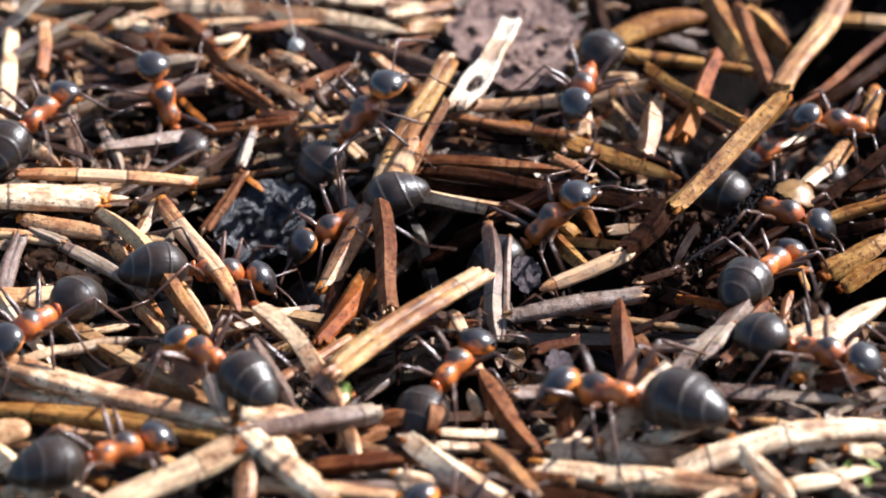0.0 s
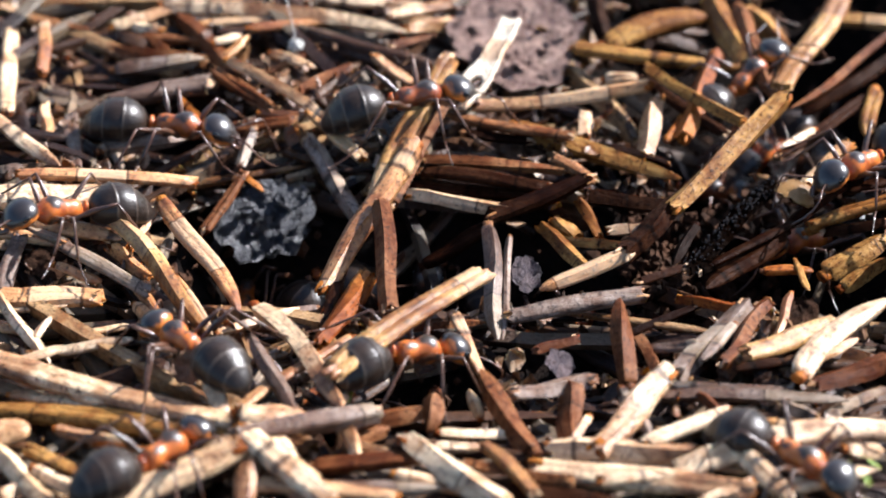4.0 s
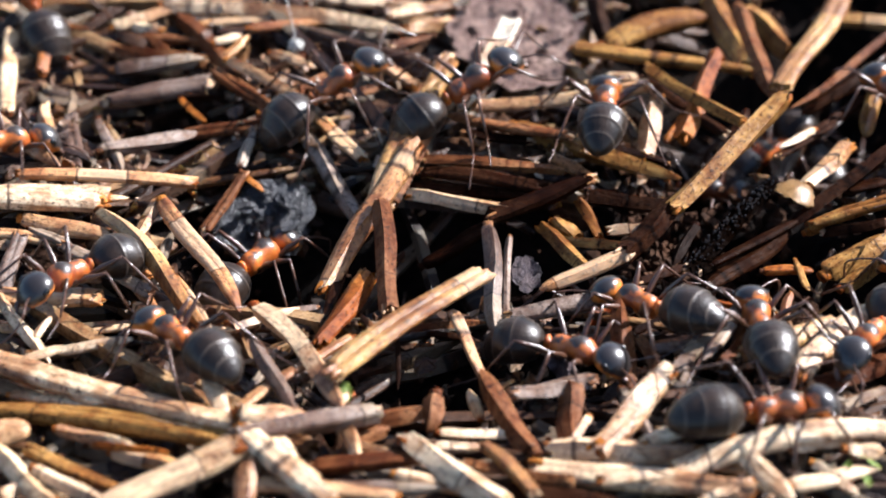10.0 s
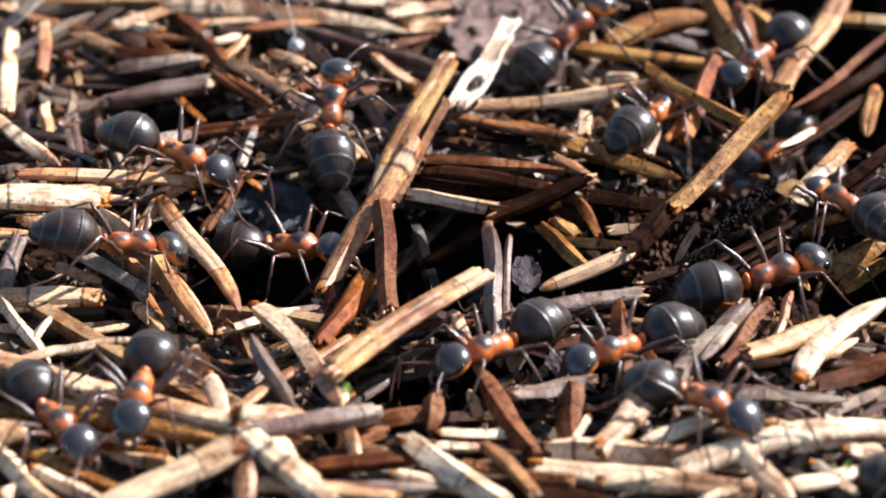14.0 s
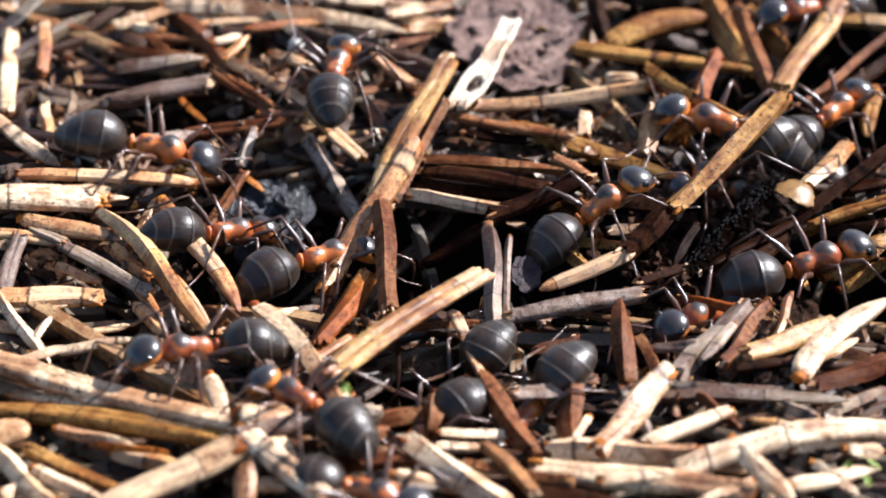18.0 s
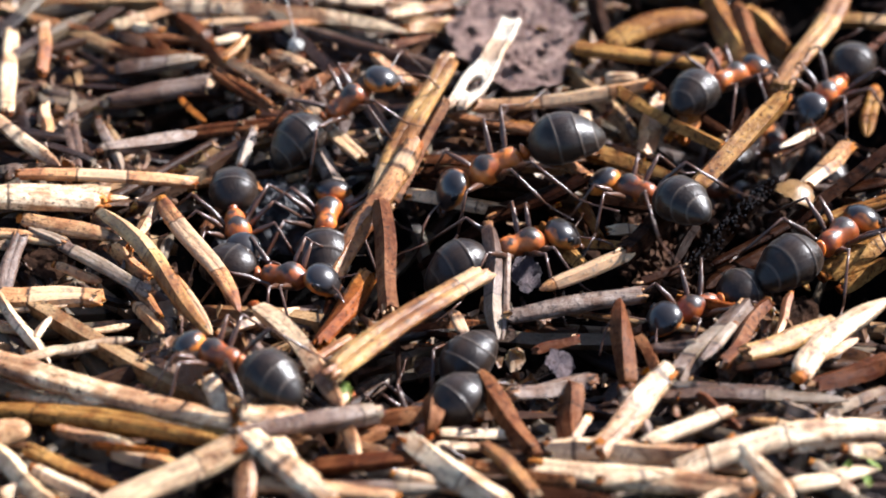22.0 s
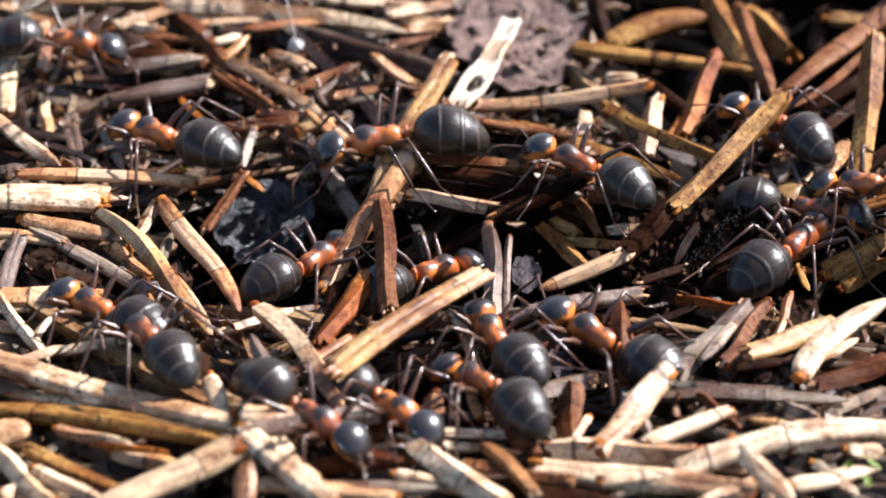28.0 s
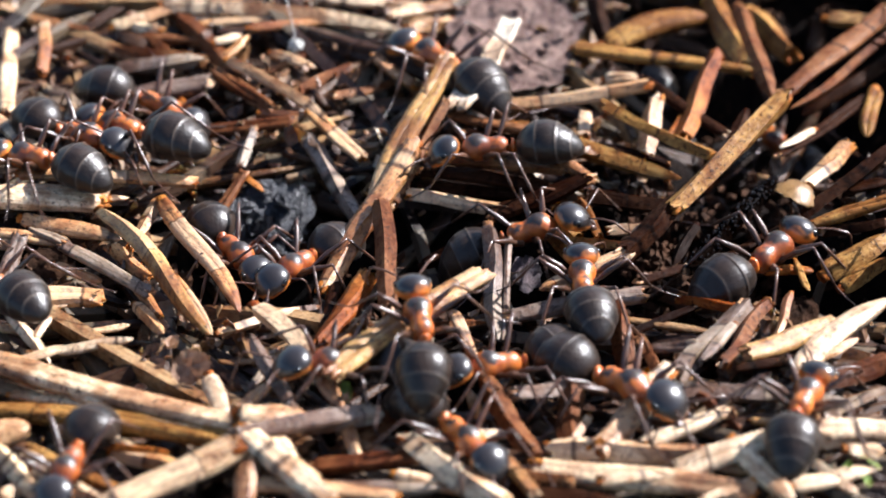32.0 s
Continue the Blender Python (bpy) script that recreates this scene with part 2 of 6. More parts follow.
def gaster_material():
    """Black plates with thin pale hind rims, under a bloom of fine hairs."""
    m = chitin("gaster_chitin", (0.008, 0.005, 0.0035), (0.024, 0.014, 0.009), 1.1, 0.34, 0.04)
    t = m.node_tree
    bsdf = t.nodes["Principled BSDF"]
    at = t.nodes.new("ShaderNodeTexCoord")
    split = t.nodes.new("ShaderNodeSeparateXYZ")
    t.links.new(at.outputs["Object"], split.inputs[0])
    along = t.nodes.new("ShaderNodeMath")
    along.operation = "MULTIPLY_ADD"
    along.inputs[1].default_value, along.inputs[2].default_value = -1000 / 3.0, -1.38 / 3.0
    t.links.new(split.outputs["X"], along.inputs[0])
    stops = [(0.0, (0, 0, 0))]
    for q in PLATES:
        stops += [(q - 0.030, (0, 0, 0)), (q - 0.016, (1, 1, 1)), (q - 0.004, (1, 1, 1)), (q + 0.004, (0, 0, 0))]
    rim = ramp(t, along.outputs[0], *stops)
    shell = bsdf.inputs["Base Color"].links[0].from_socket
    t.links.new(mixed(t, "MIX", rim, shell, (0.055, 0.04, 0.03)), bsdf.inputs["Base Color"])
    hairs = node(t, "ShaderNodeTexNoise", Scale=9000.0, Detail=4.0)
    stretch = t.nodes.new("ShaderNodeVectorMath")
    stretch.operation = "MULTIPLY"
    stretch.inputs[1].default_value = (0.25, 1, 1)
    t.links.new(at.outputs["Object"], stretch.inputs[0])
    t.links.new(stretch.outputs[0], hairs.inputs["Vector"])
    bump = node(t, "ShaderNodeBump", Strength=0.4, Distance=0.00005)
    t.links.new(hairs.outputs["Fac"], bump.inputs["Height"])
    t.links.new(bump.outputs[0], bsdf.inputs["Normal"])
    bsdf.inputs["Specular IOR Level"].default_value = 0.3
    bsdf.inputs["Sheen Weight"].default_value = 0.03
    bsdf.inputs["Sheen Roughness"].default_value = 0.35
    return m


PLATES = (0.36, 0.66, 0.86)
GASTER = gaster_material()

# ---- the mound's surface ----
# height of the mound's surface, in mm, shared by all that lies on it
HOLLOWS = ((-7.1, -0.9, 2.7, 5.5), (0.3, 0.4, 3.0, 5.5), (4.2, 0.2, 2.0, 4.0), (-3.6, 0.8, 2.0, 4.5), (8.6, -2.6, 1.7, 3.0), (15.4, -1.0, 3.0, 3.4), (11.4, 1.8, 2.0, 3.0),
           (-11.9, 9.0, 2.2, 2.0), (11.5, 14.5, 3.2, 3.6), (16.5, 15.5, 3.4, 3.4), (16.5, 8.5, 2.2, 2.2), (11.0, 7.0, 1.8, 2.0), (5.0, -6.5, 2.2, 1.6), (-0.8, -8.6, 2.4, 2.4),
           (-13.4, -4.4, 1.6, 1.6), (18.5, 12.0, 3.2, 3.4), (13.2, 9.6, 1.8, 2.6), (9.3, 12.4, 1.6, 2.4), (19.5, 17.5, 3.0, 3.0),
           (-8.8, 3.2, 1.9, 2.2), (14.5, 13.0, 6.0, 2.0), (6.0, 0.8, 3.4, 1.4), (13.6, 1.4, 3.8, 1.6))


def relief(x, y):
    """Height of the mound in mm at x, y in mm: gentle swells and the sunken entrances."""
    far = math.exp(-(x * x + y * y) / 3600.0)
    z = (0.45 * math.sin(0.31 * x + 0.8) * math.cos(0.27 * y - 0.4) + 0.25 * math.sin(0.9 * x - 0.6 * y)) * far
    for cx, cy, r, d in HOLLOWS:
        q = ((x - cx) ** 2 + (y - cy) ** 2) / (r * r)
        if q < 16:
            z -= d * math.exp(-q)
    return z


def smooth(mesh):
    for p in mesh.polygons:
        p.use_smooth = True
    return mesh


def mound():
    """One sheet from under the camera to the horizon, fine where the camera looks."""
    inner = [i * 0.5 for i in range(-66, 67)]
    outer = [33.0 * 1.32 ** k for k in range(1, 54)]
    line = [-v for v in reversed(outer)] + inner + outer
    verts = [(x * MM, y * MM, (relief(x, y) - 1.1 + (0.35 * noise.noise((x * 1.3, y * 1.3, 0)) if abs(x) < 40 and abs(y) < 40 else 0)) * MM) for y in line for x in line]
    k = len(line)
    faces = [(j * k + i, j * k + i + 1, (j + 1) * k + i + 1, (j + 1) * k + i) for j in range(k - 1) for i in range(k - 1)]
    mesh = bpy.data.meshes.new("ground")
    mesh.from_pydata(verts, [], faces)
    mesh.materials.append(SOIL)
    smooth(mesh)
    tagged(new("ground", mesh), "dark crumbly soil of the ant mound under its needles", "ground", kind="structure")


mound()

# ---- spruce needles ----
RINGS = ((0.0, 0.62), (0.012, 0.80), (0.05, 0.92), (0.15, 1.0), (0.3, 1.0), (0.45, 1.03), (0.6, 1.0), (0.72, 0.95), (0.84, 0.80), (0.93, 0.54), (0.985, 0.24), (1.0, 0.06))
SECTION = ((1, 0.1), (0.86, 0.78), (0.4, 1), (0, 0.8), (-0.4, 1), (-0.86, 0.78), (-1, 0.1), (-0.88, -0.7), (-0.4, -1), (0, -0.82), (0.4, -1), (0.88, -0.7))
SIDES = len(SECTION)
RIDGES = (0, 3, 6, 9)


# a spruce needle is four-sided; a dried one may also be flat with a groove
RHOMB = ((1, 0.06), (0.70, 0.40), (0.37, 0.68), (0.06, 1), (-0.30, 0.70), (-0.66, 0.36), (-1, -0.06), (-0.70, -0.40), (-0.37, -0.68), (-0.06, -1), (0.30, -0.70), (0.66, -0.36))


def needle_shape(length, width, bow, rng, rings=RINGS, broken=False, square=None):
    """Points, faces and grain of one needle along x, four-sided or flat and grooved, centred, in mm."""
    common = rng.random() < 0.55
    square = common if square is None else square
    section = RHOMB if square else SECTION
    thick = width * (rng.uniform(0.68, 0.98) if square else rng.uniform(0.45, 0.72))
    groove = rng.choice((0.66, 0.76, 0.85, 0.95, 1.02))
    wob, twist = rng.uniform(0, 6.3), rng.uniform(-0.9, 0.9)
    arch, crook = rng.gauss(0, 0.012) * length, rng.gauss(0, 0.008) * length
    seam = rng.uniform(-0.32, 0.32) * width if common else 0.2 * width if square else 0.0
    pts, grain = [], []
    for u, f in rings:
        if broken:
            f = max(f, 0.9)
        sag = bow * (1 - (2 * u - 1) ** 2) + 0.05 * width * math.sin(6 * u + wob) + crook * math.sin(2 * math.pi * u)
        rise = arch * (1 - (2 * u - 1) ** 2)
        swell = f * (1 + 0.045 * math.sin(9 * u + wob) + rng.uniform(-0.015, 0.015))
        turn = twist * (u - 0.5)
        for cy, cz in section:
            x = (u - 0.5) * length + (rng.uniform(-0.3, 0.3) * width if broken and u in (0.0, 1.0) else 0)
            cz = groove if cy == 0 and cz > 0 else cz
            y, z = 0.5 * width * swell * cy * rng.uniform(0.985, 1.015), 0.5 * thick * swell * cz * rng.uniform(0.98, 1.02)
            pts.append((x, y * math.cos(turn) - z * math.sin(turn) + sag, y * math.sin(turn) + z * math.cos(turn) + rise))
            grain.append((x, y - seam, z))
    n_ = len(rings)
    faces = [(r * SIDES + s, r * SIDES + (s + 1) % SIDES, (r + 1) * SIDES + (s + 1) % SIDES, (r + 1) * SIDES + s) for r in range(n_ - 1) for s in range(SIDES)]
    faces += [tuple(range(SIDES - 1, -1, -1)), tuple(range((n_ - 1) * SIDES, n_ * SIDES))]
    return pts, faces, grain


def grained(name, pts, faces, grain, material, ridges=RIDGES):
    mesh = bpy.data.meshes.new(name)
    mesh.from_pydata([(x * MM, y * MM, z * MM) for x, y, z in pts], [], faces)
    mesh.attributes.new("grain", "FLOAT_VECTOR", "POINT").data.foreach_set("vector", np.array(grain, dtype=np.float32).ravel())
    mesh.materials.append(material)
    smooth(mesh)
    ends = np.zeros(len(mesh.edges) * 2, dtype=np.int32)
    mesh.edges.foreach_get("vertices", ends)
    p, q = ends[0::2], ends[1::2]
    sharp = (np.abs(p - q) == SIDES) & np.isin(p % SIDES, ridges)
    cut = len(pts) - SIDES
    sharp |= (np.maximum(p, q) < SIDES) | (np.minimum(p, q) >= cut)
    mesh.attributes.new("sharp_edge", "BOOLEAN", "EDGE").data.foreach_set("value", sharp)
    return mesh


def between(a, b, roll=0.0):
    """The pose in metres of a thing that reaches along x from a to b, both in mm."""
    a, b = Vector(a), Vector(b)
    x = (b - a).normalized()
    y = Vector((0, 0, 1)).cross(x)
    y = (y if y.length > 0.05 else Vector((0, 1, 0)).cross(x)).normalized()
    m = Matrix((x, y, x.cross(y))).transposed().to_4x4()
    return Matrix.Translation((a + b) / 2 * MM) @ m @ pose(0, 0, 0, roll)


LOOKS = {"straw": "bleached straw-coloured dry spruce needle lying on the mound", "tan": "golden-tan dry spruce needle with dark grain on the mound",
         "brown": "brown weathered spruce needle among the mound litter", "dark": "dark spruce needle in the mound litter, shade in its colour",
         "grey": "grey weathered spruce needle among the mound litter", "rust": "rust-orange dry spruce needle on the mound",
         "gold": "thick golden-tan spruce needle with dark streaks propped up", "ochre": "thick ochre-brown spruce needle propped up on the mound", "charred": "black wet glistening rotten twig on the mound"}
laid = random.Random(7)


def torn_end(needle, x, way, width, tone):
    """Short fibres that stand out of a needle's broken end."""
    pts, faces, grain = [], [], []
    for _ in range(7):
        y, z, far, r = laid.uniform(-0.3, 0.3) * width, laid.uniform(-0.16, 0.16) * width, laid.uniform(0.08, 0.42) * width, laid.uniform(0.07, 0.13) * width
        at = len(pts)
        for u, f in ((-0.25 * width, 1.0), (0.0, 1.1), (far * 0.7, 0.7), (far, 0.15)):
            for s in range(SIDES):
                c, d = math.cos(2 * math.pi * s / SIDES) * r * f, math.sin(2 * math.pi * s / SIDES) * r * f
                pts.append((x + way * u, y * (1 + 0.2 * (u > 0)) + c, z + d * way))
                grain.append((x + u, y + c, z + d))
        for k in range(3):
            faces += [(at + k * SIDES + s, at + k * SIDES + (s + 1) % SIDES, at + (k + 1) * SIDES + (s + 1) % SIDES, at + (k + 1) * SIDES + s) for s in range(SIDES)]
        faces.append(tuple(range(at + 3 * SIDES, at + 4 * SIDES)))
    end = new("torn_end", grained("torn_end", pts, faces, grain, TONES["rust" if tone in ("tan", "ochre", "rust", "straw") else "tan"]))
    end.parent = needle
    tagged(end, "frayed fibrous broken end")


def needle_stalk(needle, length, width, bow, tone):
    """The short darker peg by which the needle sat on its twig."""
    pts, faces, grain = [], [], []
    for u, f in ((-0.34, 0.20), (-0.30, 0.31), (-0.12, 0.27), (0.06, 0.30)):
        for k in range(SIDES):
            c, d = math.cos(2 * math.pi * k / SIDES) * f * width, math.sin(2 * math.pi * k / SIDES) * f * width * 0.7
            pts.append((-0.5 * length + u * width, c, d))
            grain.append((u * width, c + 0.3, d))
    for r in range(3):
        faces += [(r * SIDES + k, r * SIDES + (k + 1) % SIDES, (r + 1) * SIDES + (k + 1) % SIDES, (r + 1) * SIDES + k) for k in range(SIDES)]
    faces.append(tuple(range(SIDES - 1, -1, -1)))
    stalk = new("stalk", grained("stalk", pts, faces, grain, TONES["dark" if tone in ("dark", "charred") else "brown" if tone in ("grey", "brown", "rust") else "rust"]))
    stalk.parent = needle
    tagged(stalk, "short darker stalk of the needle")


def lay_needle(a, b, width, tone, bow=0.0, ends=False, square=None):
    ends = ends or (width > 0.5 and laid.random() < 0.55)
    pts, faces, grain = needle_shape((Vector(b) - Vector(a)).length, width, bow, laid, broken=ends, square=square)
    ob = new("spruce_needle", grained("spruce_needle", pts, faces, grain, TONES[tone], laid.choice((RIDGES, RIDGES, (3, 9), (0, 3, 5, 6, 9)))))
    ob.matrix_basis = between(a, b, laid.uniform(-25, 25))
    if ends:
        for end in (-1, 1):
            torn_end(ob, end * (Vector(b) - Vector(a)).length / 2, end, width, tone)
    else:
        needle_stalk(ob, (Vector(b) - Vector(a)).length, width, bow, tone)
    return tagged(ob, LOOKS[tone], "needle", "spruce needles on the mound")


lay_needle((-14.92, 15.29, 0.89), (-11.44, 16.76, 1.14), 0.67, 'straw')
lay_needle((-12.71, 16.52, 1.1), (-1.57, 14.25, 1.18), 0.92, 'straw', 0.5)
lay_needle((-11.08, 15.25, 0.92), (-5.75, 15.9, 0.89), 0.55, 'tan')
lay_needle((-8.72, 14.47, 1.27), (-3.43, 15.73, 0.88), 0.49, 'tan')
lay_needle((-1.63, 14.74, 1.04), (0.36, 15.81, 0.71), 0.67, 'straw')
lay_needle((-2.38, 13.82, 0.73), (0.28, 15.86, 0.43), 0.61, 'brown')
lay_needle((-5.82, 17.66, 0.93), (-0.1, 16.92, 0.79), 0.81, 'straw')
lay_needle((-2.41, 15.91, 1.01), (0.28, 17.1, 0.85), 0.62, 'straw')
lay_needle((-13.92, 15.38, 0.74), (-12.73, 15.01, 0.74), 0.61, 'straw')
lay_needle((-20.34, 17.32, 0.66), (-15.98, 15.42, 0.59), 0.49, 'tan')
lay_needle((-10.14, 13.18, 1.33), (-8.98, 13.78, 1.36), 0.42, 'straw')
lay_needle((-9.65, 12.4, 1.07), (-8.64, 13.96, 1.25), 0.46, 'tan')
lay_needle((-11.89, 15.74, 0.93), (-7.33, 8.15, 1.05), 0.85, 'brown')
lay_needle((-9.39, 11.48, 1.5), (-4.87, 7.34, 1.18), 0.63, 'tan', 0.4)
lay_needle((-10.03, 11.34, 1), (-7.39, 8.49, 1.05), 0.57, 'brown')
lay_needle((-14.83, 13.98, 0.32), (-10.59, 12.18, 1.04), 0.79, 'brown')
lay_needle((-14.53, 12.4, 0.41), (-10.52, 12.07, 1.23), 0.9, 'grey')
lay_needle((-14.59, 9.55, 0.67), (-10.32, 10.51, 0.91), 1, 'grey')
lay_needle((-14.58, 15.29, 0.37), (-10.74, 13.97, 0.82), 0.61, 'brown')
lay_needle((-11.41, 9.7, 0.69), (-10.22, 8.17, 0.57), 0.39, 'rust')
lay_needle((-14.41, 5.71, 0.78), (-10.49, 7.66, 0.33), 0.75, 'grey')
lay_needle((-11.03, 7.71, 0.18), (-6.28, 7.85, 0.82), 0.64, 'brown')
lay_needle((-7.88, 8.4, 0.87), (-5.44, 8.18, 0.85), 0.47, 'tan')
lay_needle((-17.31, 9.26, 0.58), (-16.87, 6.94, 0.66), 0.65, 'tan')
lay_needle((-15.98, 8.44, 0.7), (-15.36, 4.13, 0.93), 0.68, 'grey')
lay_needle((-14.78, 8.03, 0.78), (-13.41, 4.59, 0.6), 0.47, 'grey')
lay_needle((-19.46, 7.89, 1.09), (-15.88, 3.62, 1.51), 0.66, 'straw')
lay_needle((-17.38, 2.71, 1.74), (-10.23, 3.06, 1.07), 0.61, 'tan', ends=True)
lay_needle((-19.32, 1.08, 1.86), (-13.97, 1.9, 1.18), 1.49, 'straw', -0.25, ends=True)
lay_needle((-15.78, 1.63, 1.33), (-12.89, 2.06, 1.06), 0.39, 'straw')
lay_needle((-17, 0.38, 1.24), (-12.9, -0.76, 1.09), 0.71, 'tan')
lay_needle((-18.25, -0.49, 1.22), (-15.19, -0.69, 0.92), 0.54, 'straw')
lay_needle((-16.62, -0.08, 1.1), (-14.72, -1.34, 1.08), 0.48, 'grey')
lay_needle((-15.15, -1.6, 1.45), (-11.52, -3.82, 0.87), 0.58, 'grey')
lay_needle((-17.29, -4.03, 0.93), (-17, -0.73, 1.18), 0.71, 'grey')
lay_needle((-17.99, -4.14, 0.85), (-13.54, -4.14, 0.74), 0.95, 'tan', ends=True)
lay_needle((-17.71, -4.75, 0.66), (-14.64, -4.53, 0.77), 0.42, 'straw')
lay_needle((-17.13, -5.77, 0.65), (-15.72, -6.16, 0.69), 0.47, 'straw')
lay_needle((-17.48, -4.31, 1.3), (-14.87, -8.25, 0.92), 0.49, 'straw')
lay_needle((-13.85, 0.58, 1.49), (-8.84, -7.26, 1.56), 0.75, 'gold', 0.25)
lay_needle((-11.47, 1.82, 1.07), (-7.81, -5.52, 1.24), 0.75, 'tan', 0.1)
lay_needle((-10.65, -2.42, 0.49), (-8.78, -7.02, 1.36), 0.44, 'tan')
lay_needle((-9.79, 1.27, -0.08), (-8.33, 4.45, 0.52), 0.55, 'brown')
lay_needle((-8.43, 4.53, 0.55), (-7.51, 3.77, 0.08), 0.38, 'rust')
lay_needle((-8.54, 5.06, 0.54), (-8.1, 7.14, 0.82), 0.51, 'grey')
lay_needle((-5.76, 6.88, 0.53), (-3.26, 2.25, -0.6), 0.79, 'grey')
lay_needle((-5.67, 8.11, 1.08), (-3.38, 5.24, 0.7), 0.66, 'tan')
lay_needle((-2.78, 1.87, 0.98), (0.2, 10.45, 2.25), 1.04, 'gold', 0.1)
lay_needle((-1.23, 4.91, 1.73), (-4.72, -2.66, 0.05), 0.97, 'tan')
lay_needle((0.1, 7.6, 1.95), (-2.19, 2.17, 0.45), 0.6, 'brown')
lay_needle((-2.52, 1.13, 1.54), (-2.04, -5.79, 1.58), 0.86, 'brown', ends=True, square=True)
lay_needle((-1.79, -5.4, 1.48), (-1.71, -8.73, 0.06), 0.22, 'dark')
lay_needle((-2.95, -2.94, 0.91), (-4.7, -7.25, 0.99), 0.93, 'rust')
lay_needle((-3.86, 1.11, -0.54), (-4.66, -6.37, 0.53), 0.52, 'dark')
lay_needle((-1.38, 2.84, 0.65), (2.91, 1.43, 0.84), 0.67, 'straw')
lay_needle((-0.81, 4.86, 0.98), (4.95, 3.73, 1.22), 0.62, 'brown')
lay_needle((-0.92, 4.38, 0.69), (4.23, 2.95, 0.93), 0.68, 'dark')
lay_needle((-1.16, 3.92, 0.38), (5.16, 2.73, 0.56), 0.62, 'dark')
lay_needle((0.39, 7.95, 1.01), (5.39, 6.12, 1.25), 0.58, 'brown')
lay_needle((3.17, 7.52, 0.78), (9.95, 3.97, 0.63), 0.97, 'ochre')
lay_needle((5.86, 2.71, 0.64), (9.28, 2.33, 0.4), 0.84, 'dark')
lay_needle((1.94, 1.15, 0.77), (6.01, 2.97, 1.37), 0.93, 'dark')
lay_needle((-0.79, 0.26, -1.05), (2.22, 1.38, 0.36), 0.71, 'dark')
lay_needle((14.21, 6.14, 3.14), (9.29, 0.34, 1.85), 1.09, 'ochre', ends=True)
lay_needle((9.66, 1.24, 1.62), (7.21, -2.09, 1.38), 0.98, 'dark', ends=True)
lay_needle((7.35, -1.98, 1.35), (3.78, -3.99, 1.07), 0.69, 'tan')
lay_needle((-2.94, 12.15, 1.24), (-1.24, 10.58, 0.8), 0.69, 'straw')
lay_needle((-1.13, 10.07, 0.55), (0.4, 13.29, 0.3), 0.63, 'brown')
lay_needle((1.36, 8.51, 1.1), (8.86, 9.87, 1.29), 0.76, 'tan')
lay_needle((5.9, 13.41, 0.88), (13.7, 11.32, 1.02), 0.78, 'ochre', ends=True)
lay_needle((8.74, 10.62, 1.07), (12.07, 6.92, 0.74), 0.57, 'dark')
lay_needle((7.27, 14.26, 0.44), (12.07, 16.45, 0.66), 1.22, 'ochre', 0.3)
lay_needle((10.14, 6.64, 0.76), (12.06, 12.2, 1.3), 0.9, 'rust')
lay_needle((9.27, 9.44, 0.81), (8.52, 5.89, 0.41), 0.95, 'tan', ends=True)
lay_needle((6.13, 8.39, 0.83), (6, 6.57, 0.92), 0.59, 'straw')
lay_needle((7.16, 11.26, 0.64), (8.58, 11.03, 0.92), 0.6, 'straw')
lay_needle((12.37, 17.62, 0.65), (13.42, 11.8, 0.81), 1.2, 'ochre', ends=True)
lay_needle((13.49, 16.84, 0.78), (14.17, 8.82, 1.3), 0.91, 'brown')
lay_needle((14.06, 17.06, 0.33), (15.66, 13.97, 0.09), 1.17, 'ochre')
lay_needle((17.6, 16.6, 0.4), (21.2, 15.7, 0.6), 0.85, 'gold')
lay_needle((20.27, 15.29, 0.5), (14.98, 8.76, 0.86), 0.62, 'brown')
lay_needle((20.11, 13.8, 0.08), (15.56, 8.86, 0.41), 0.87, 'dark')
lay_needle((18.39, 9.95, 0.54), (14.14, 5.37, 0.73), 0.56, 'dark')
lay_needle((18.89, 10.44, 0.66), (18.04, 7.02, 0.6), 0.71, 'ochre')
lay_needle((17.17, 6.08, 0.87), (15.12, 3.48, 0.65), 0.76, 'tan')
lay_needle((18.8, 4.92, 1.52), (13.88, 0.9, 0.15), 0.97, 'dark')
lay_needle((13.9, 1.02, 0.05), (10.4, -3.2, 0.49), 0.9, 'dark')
glistening_twig = lay_needle((13.5, 3.0, 0.95), (9.75, -2.05, 0.5), 0.8, 'charred')
lay_needle((15.05, 1.06, 0.43), (18.4, 1.81, 1.19), 0.66, 'ochre')
lay_needle((14.83, 1, 0.07), (16.57, 1.53, 0.6), 0.44, 'ochre')
lay_needle((15.36, -1.71, 0.04), (18.25, 0.24, 0.57), 0.96, 'ochre')
lay_needle((15.93, -2.35, -0.14), (18.16, -0.72, 0.13), 0.69, 'ochre')
lay_needle((14.17, -1.18, 0.32), (14.42, -3.5, 0.65), 0.34, 'ochre')
lay_needle((13.58, -4.3, 1.15), (12.69, -7.14, 1.37), 0.37, 'tan')
lay_needle((11.43, -8.45, 1.62), (15, -6.07, 1.07), 0.85, 'gold', ends=True)
lay_needle((13.3, -9.84, 1.73), (17.45, -4.8, 1.33), 0.99, 'straw', 0.5)
lay_needle((13.76, -10.07, 1.39), (16.91, -8.57, 1.38), 0.9, 'brown')
lay_needle((11.64, -5.44, 1.46), (8.71, -9.59, 1.51), 0.88, 'grey')
lay_needle((12.61, -5.03, 1.29), (10.4, -9.02, 1.57), 0.68, 'brown', ends=True)
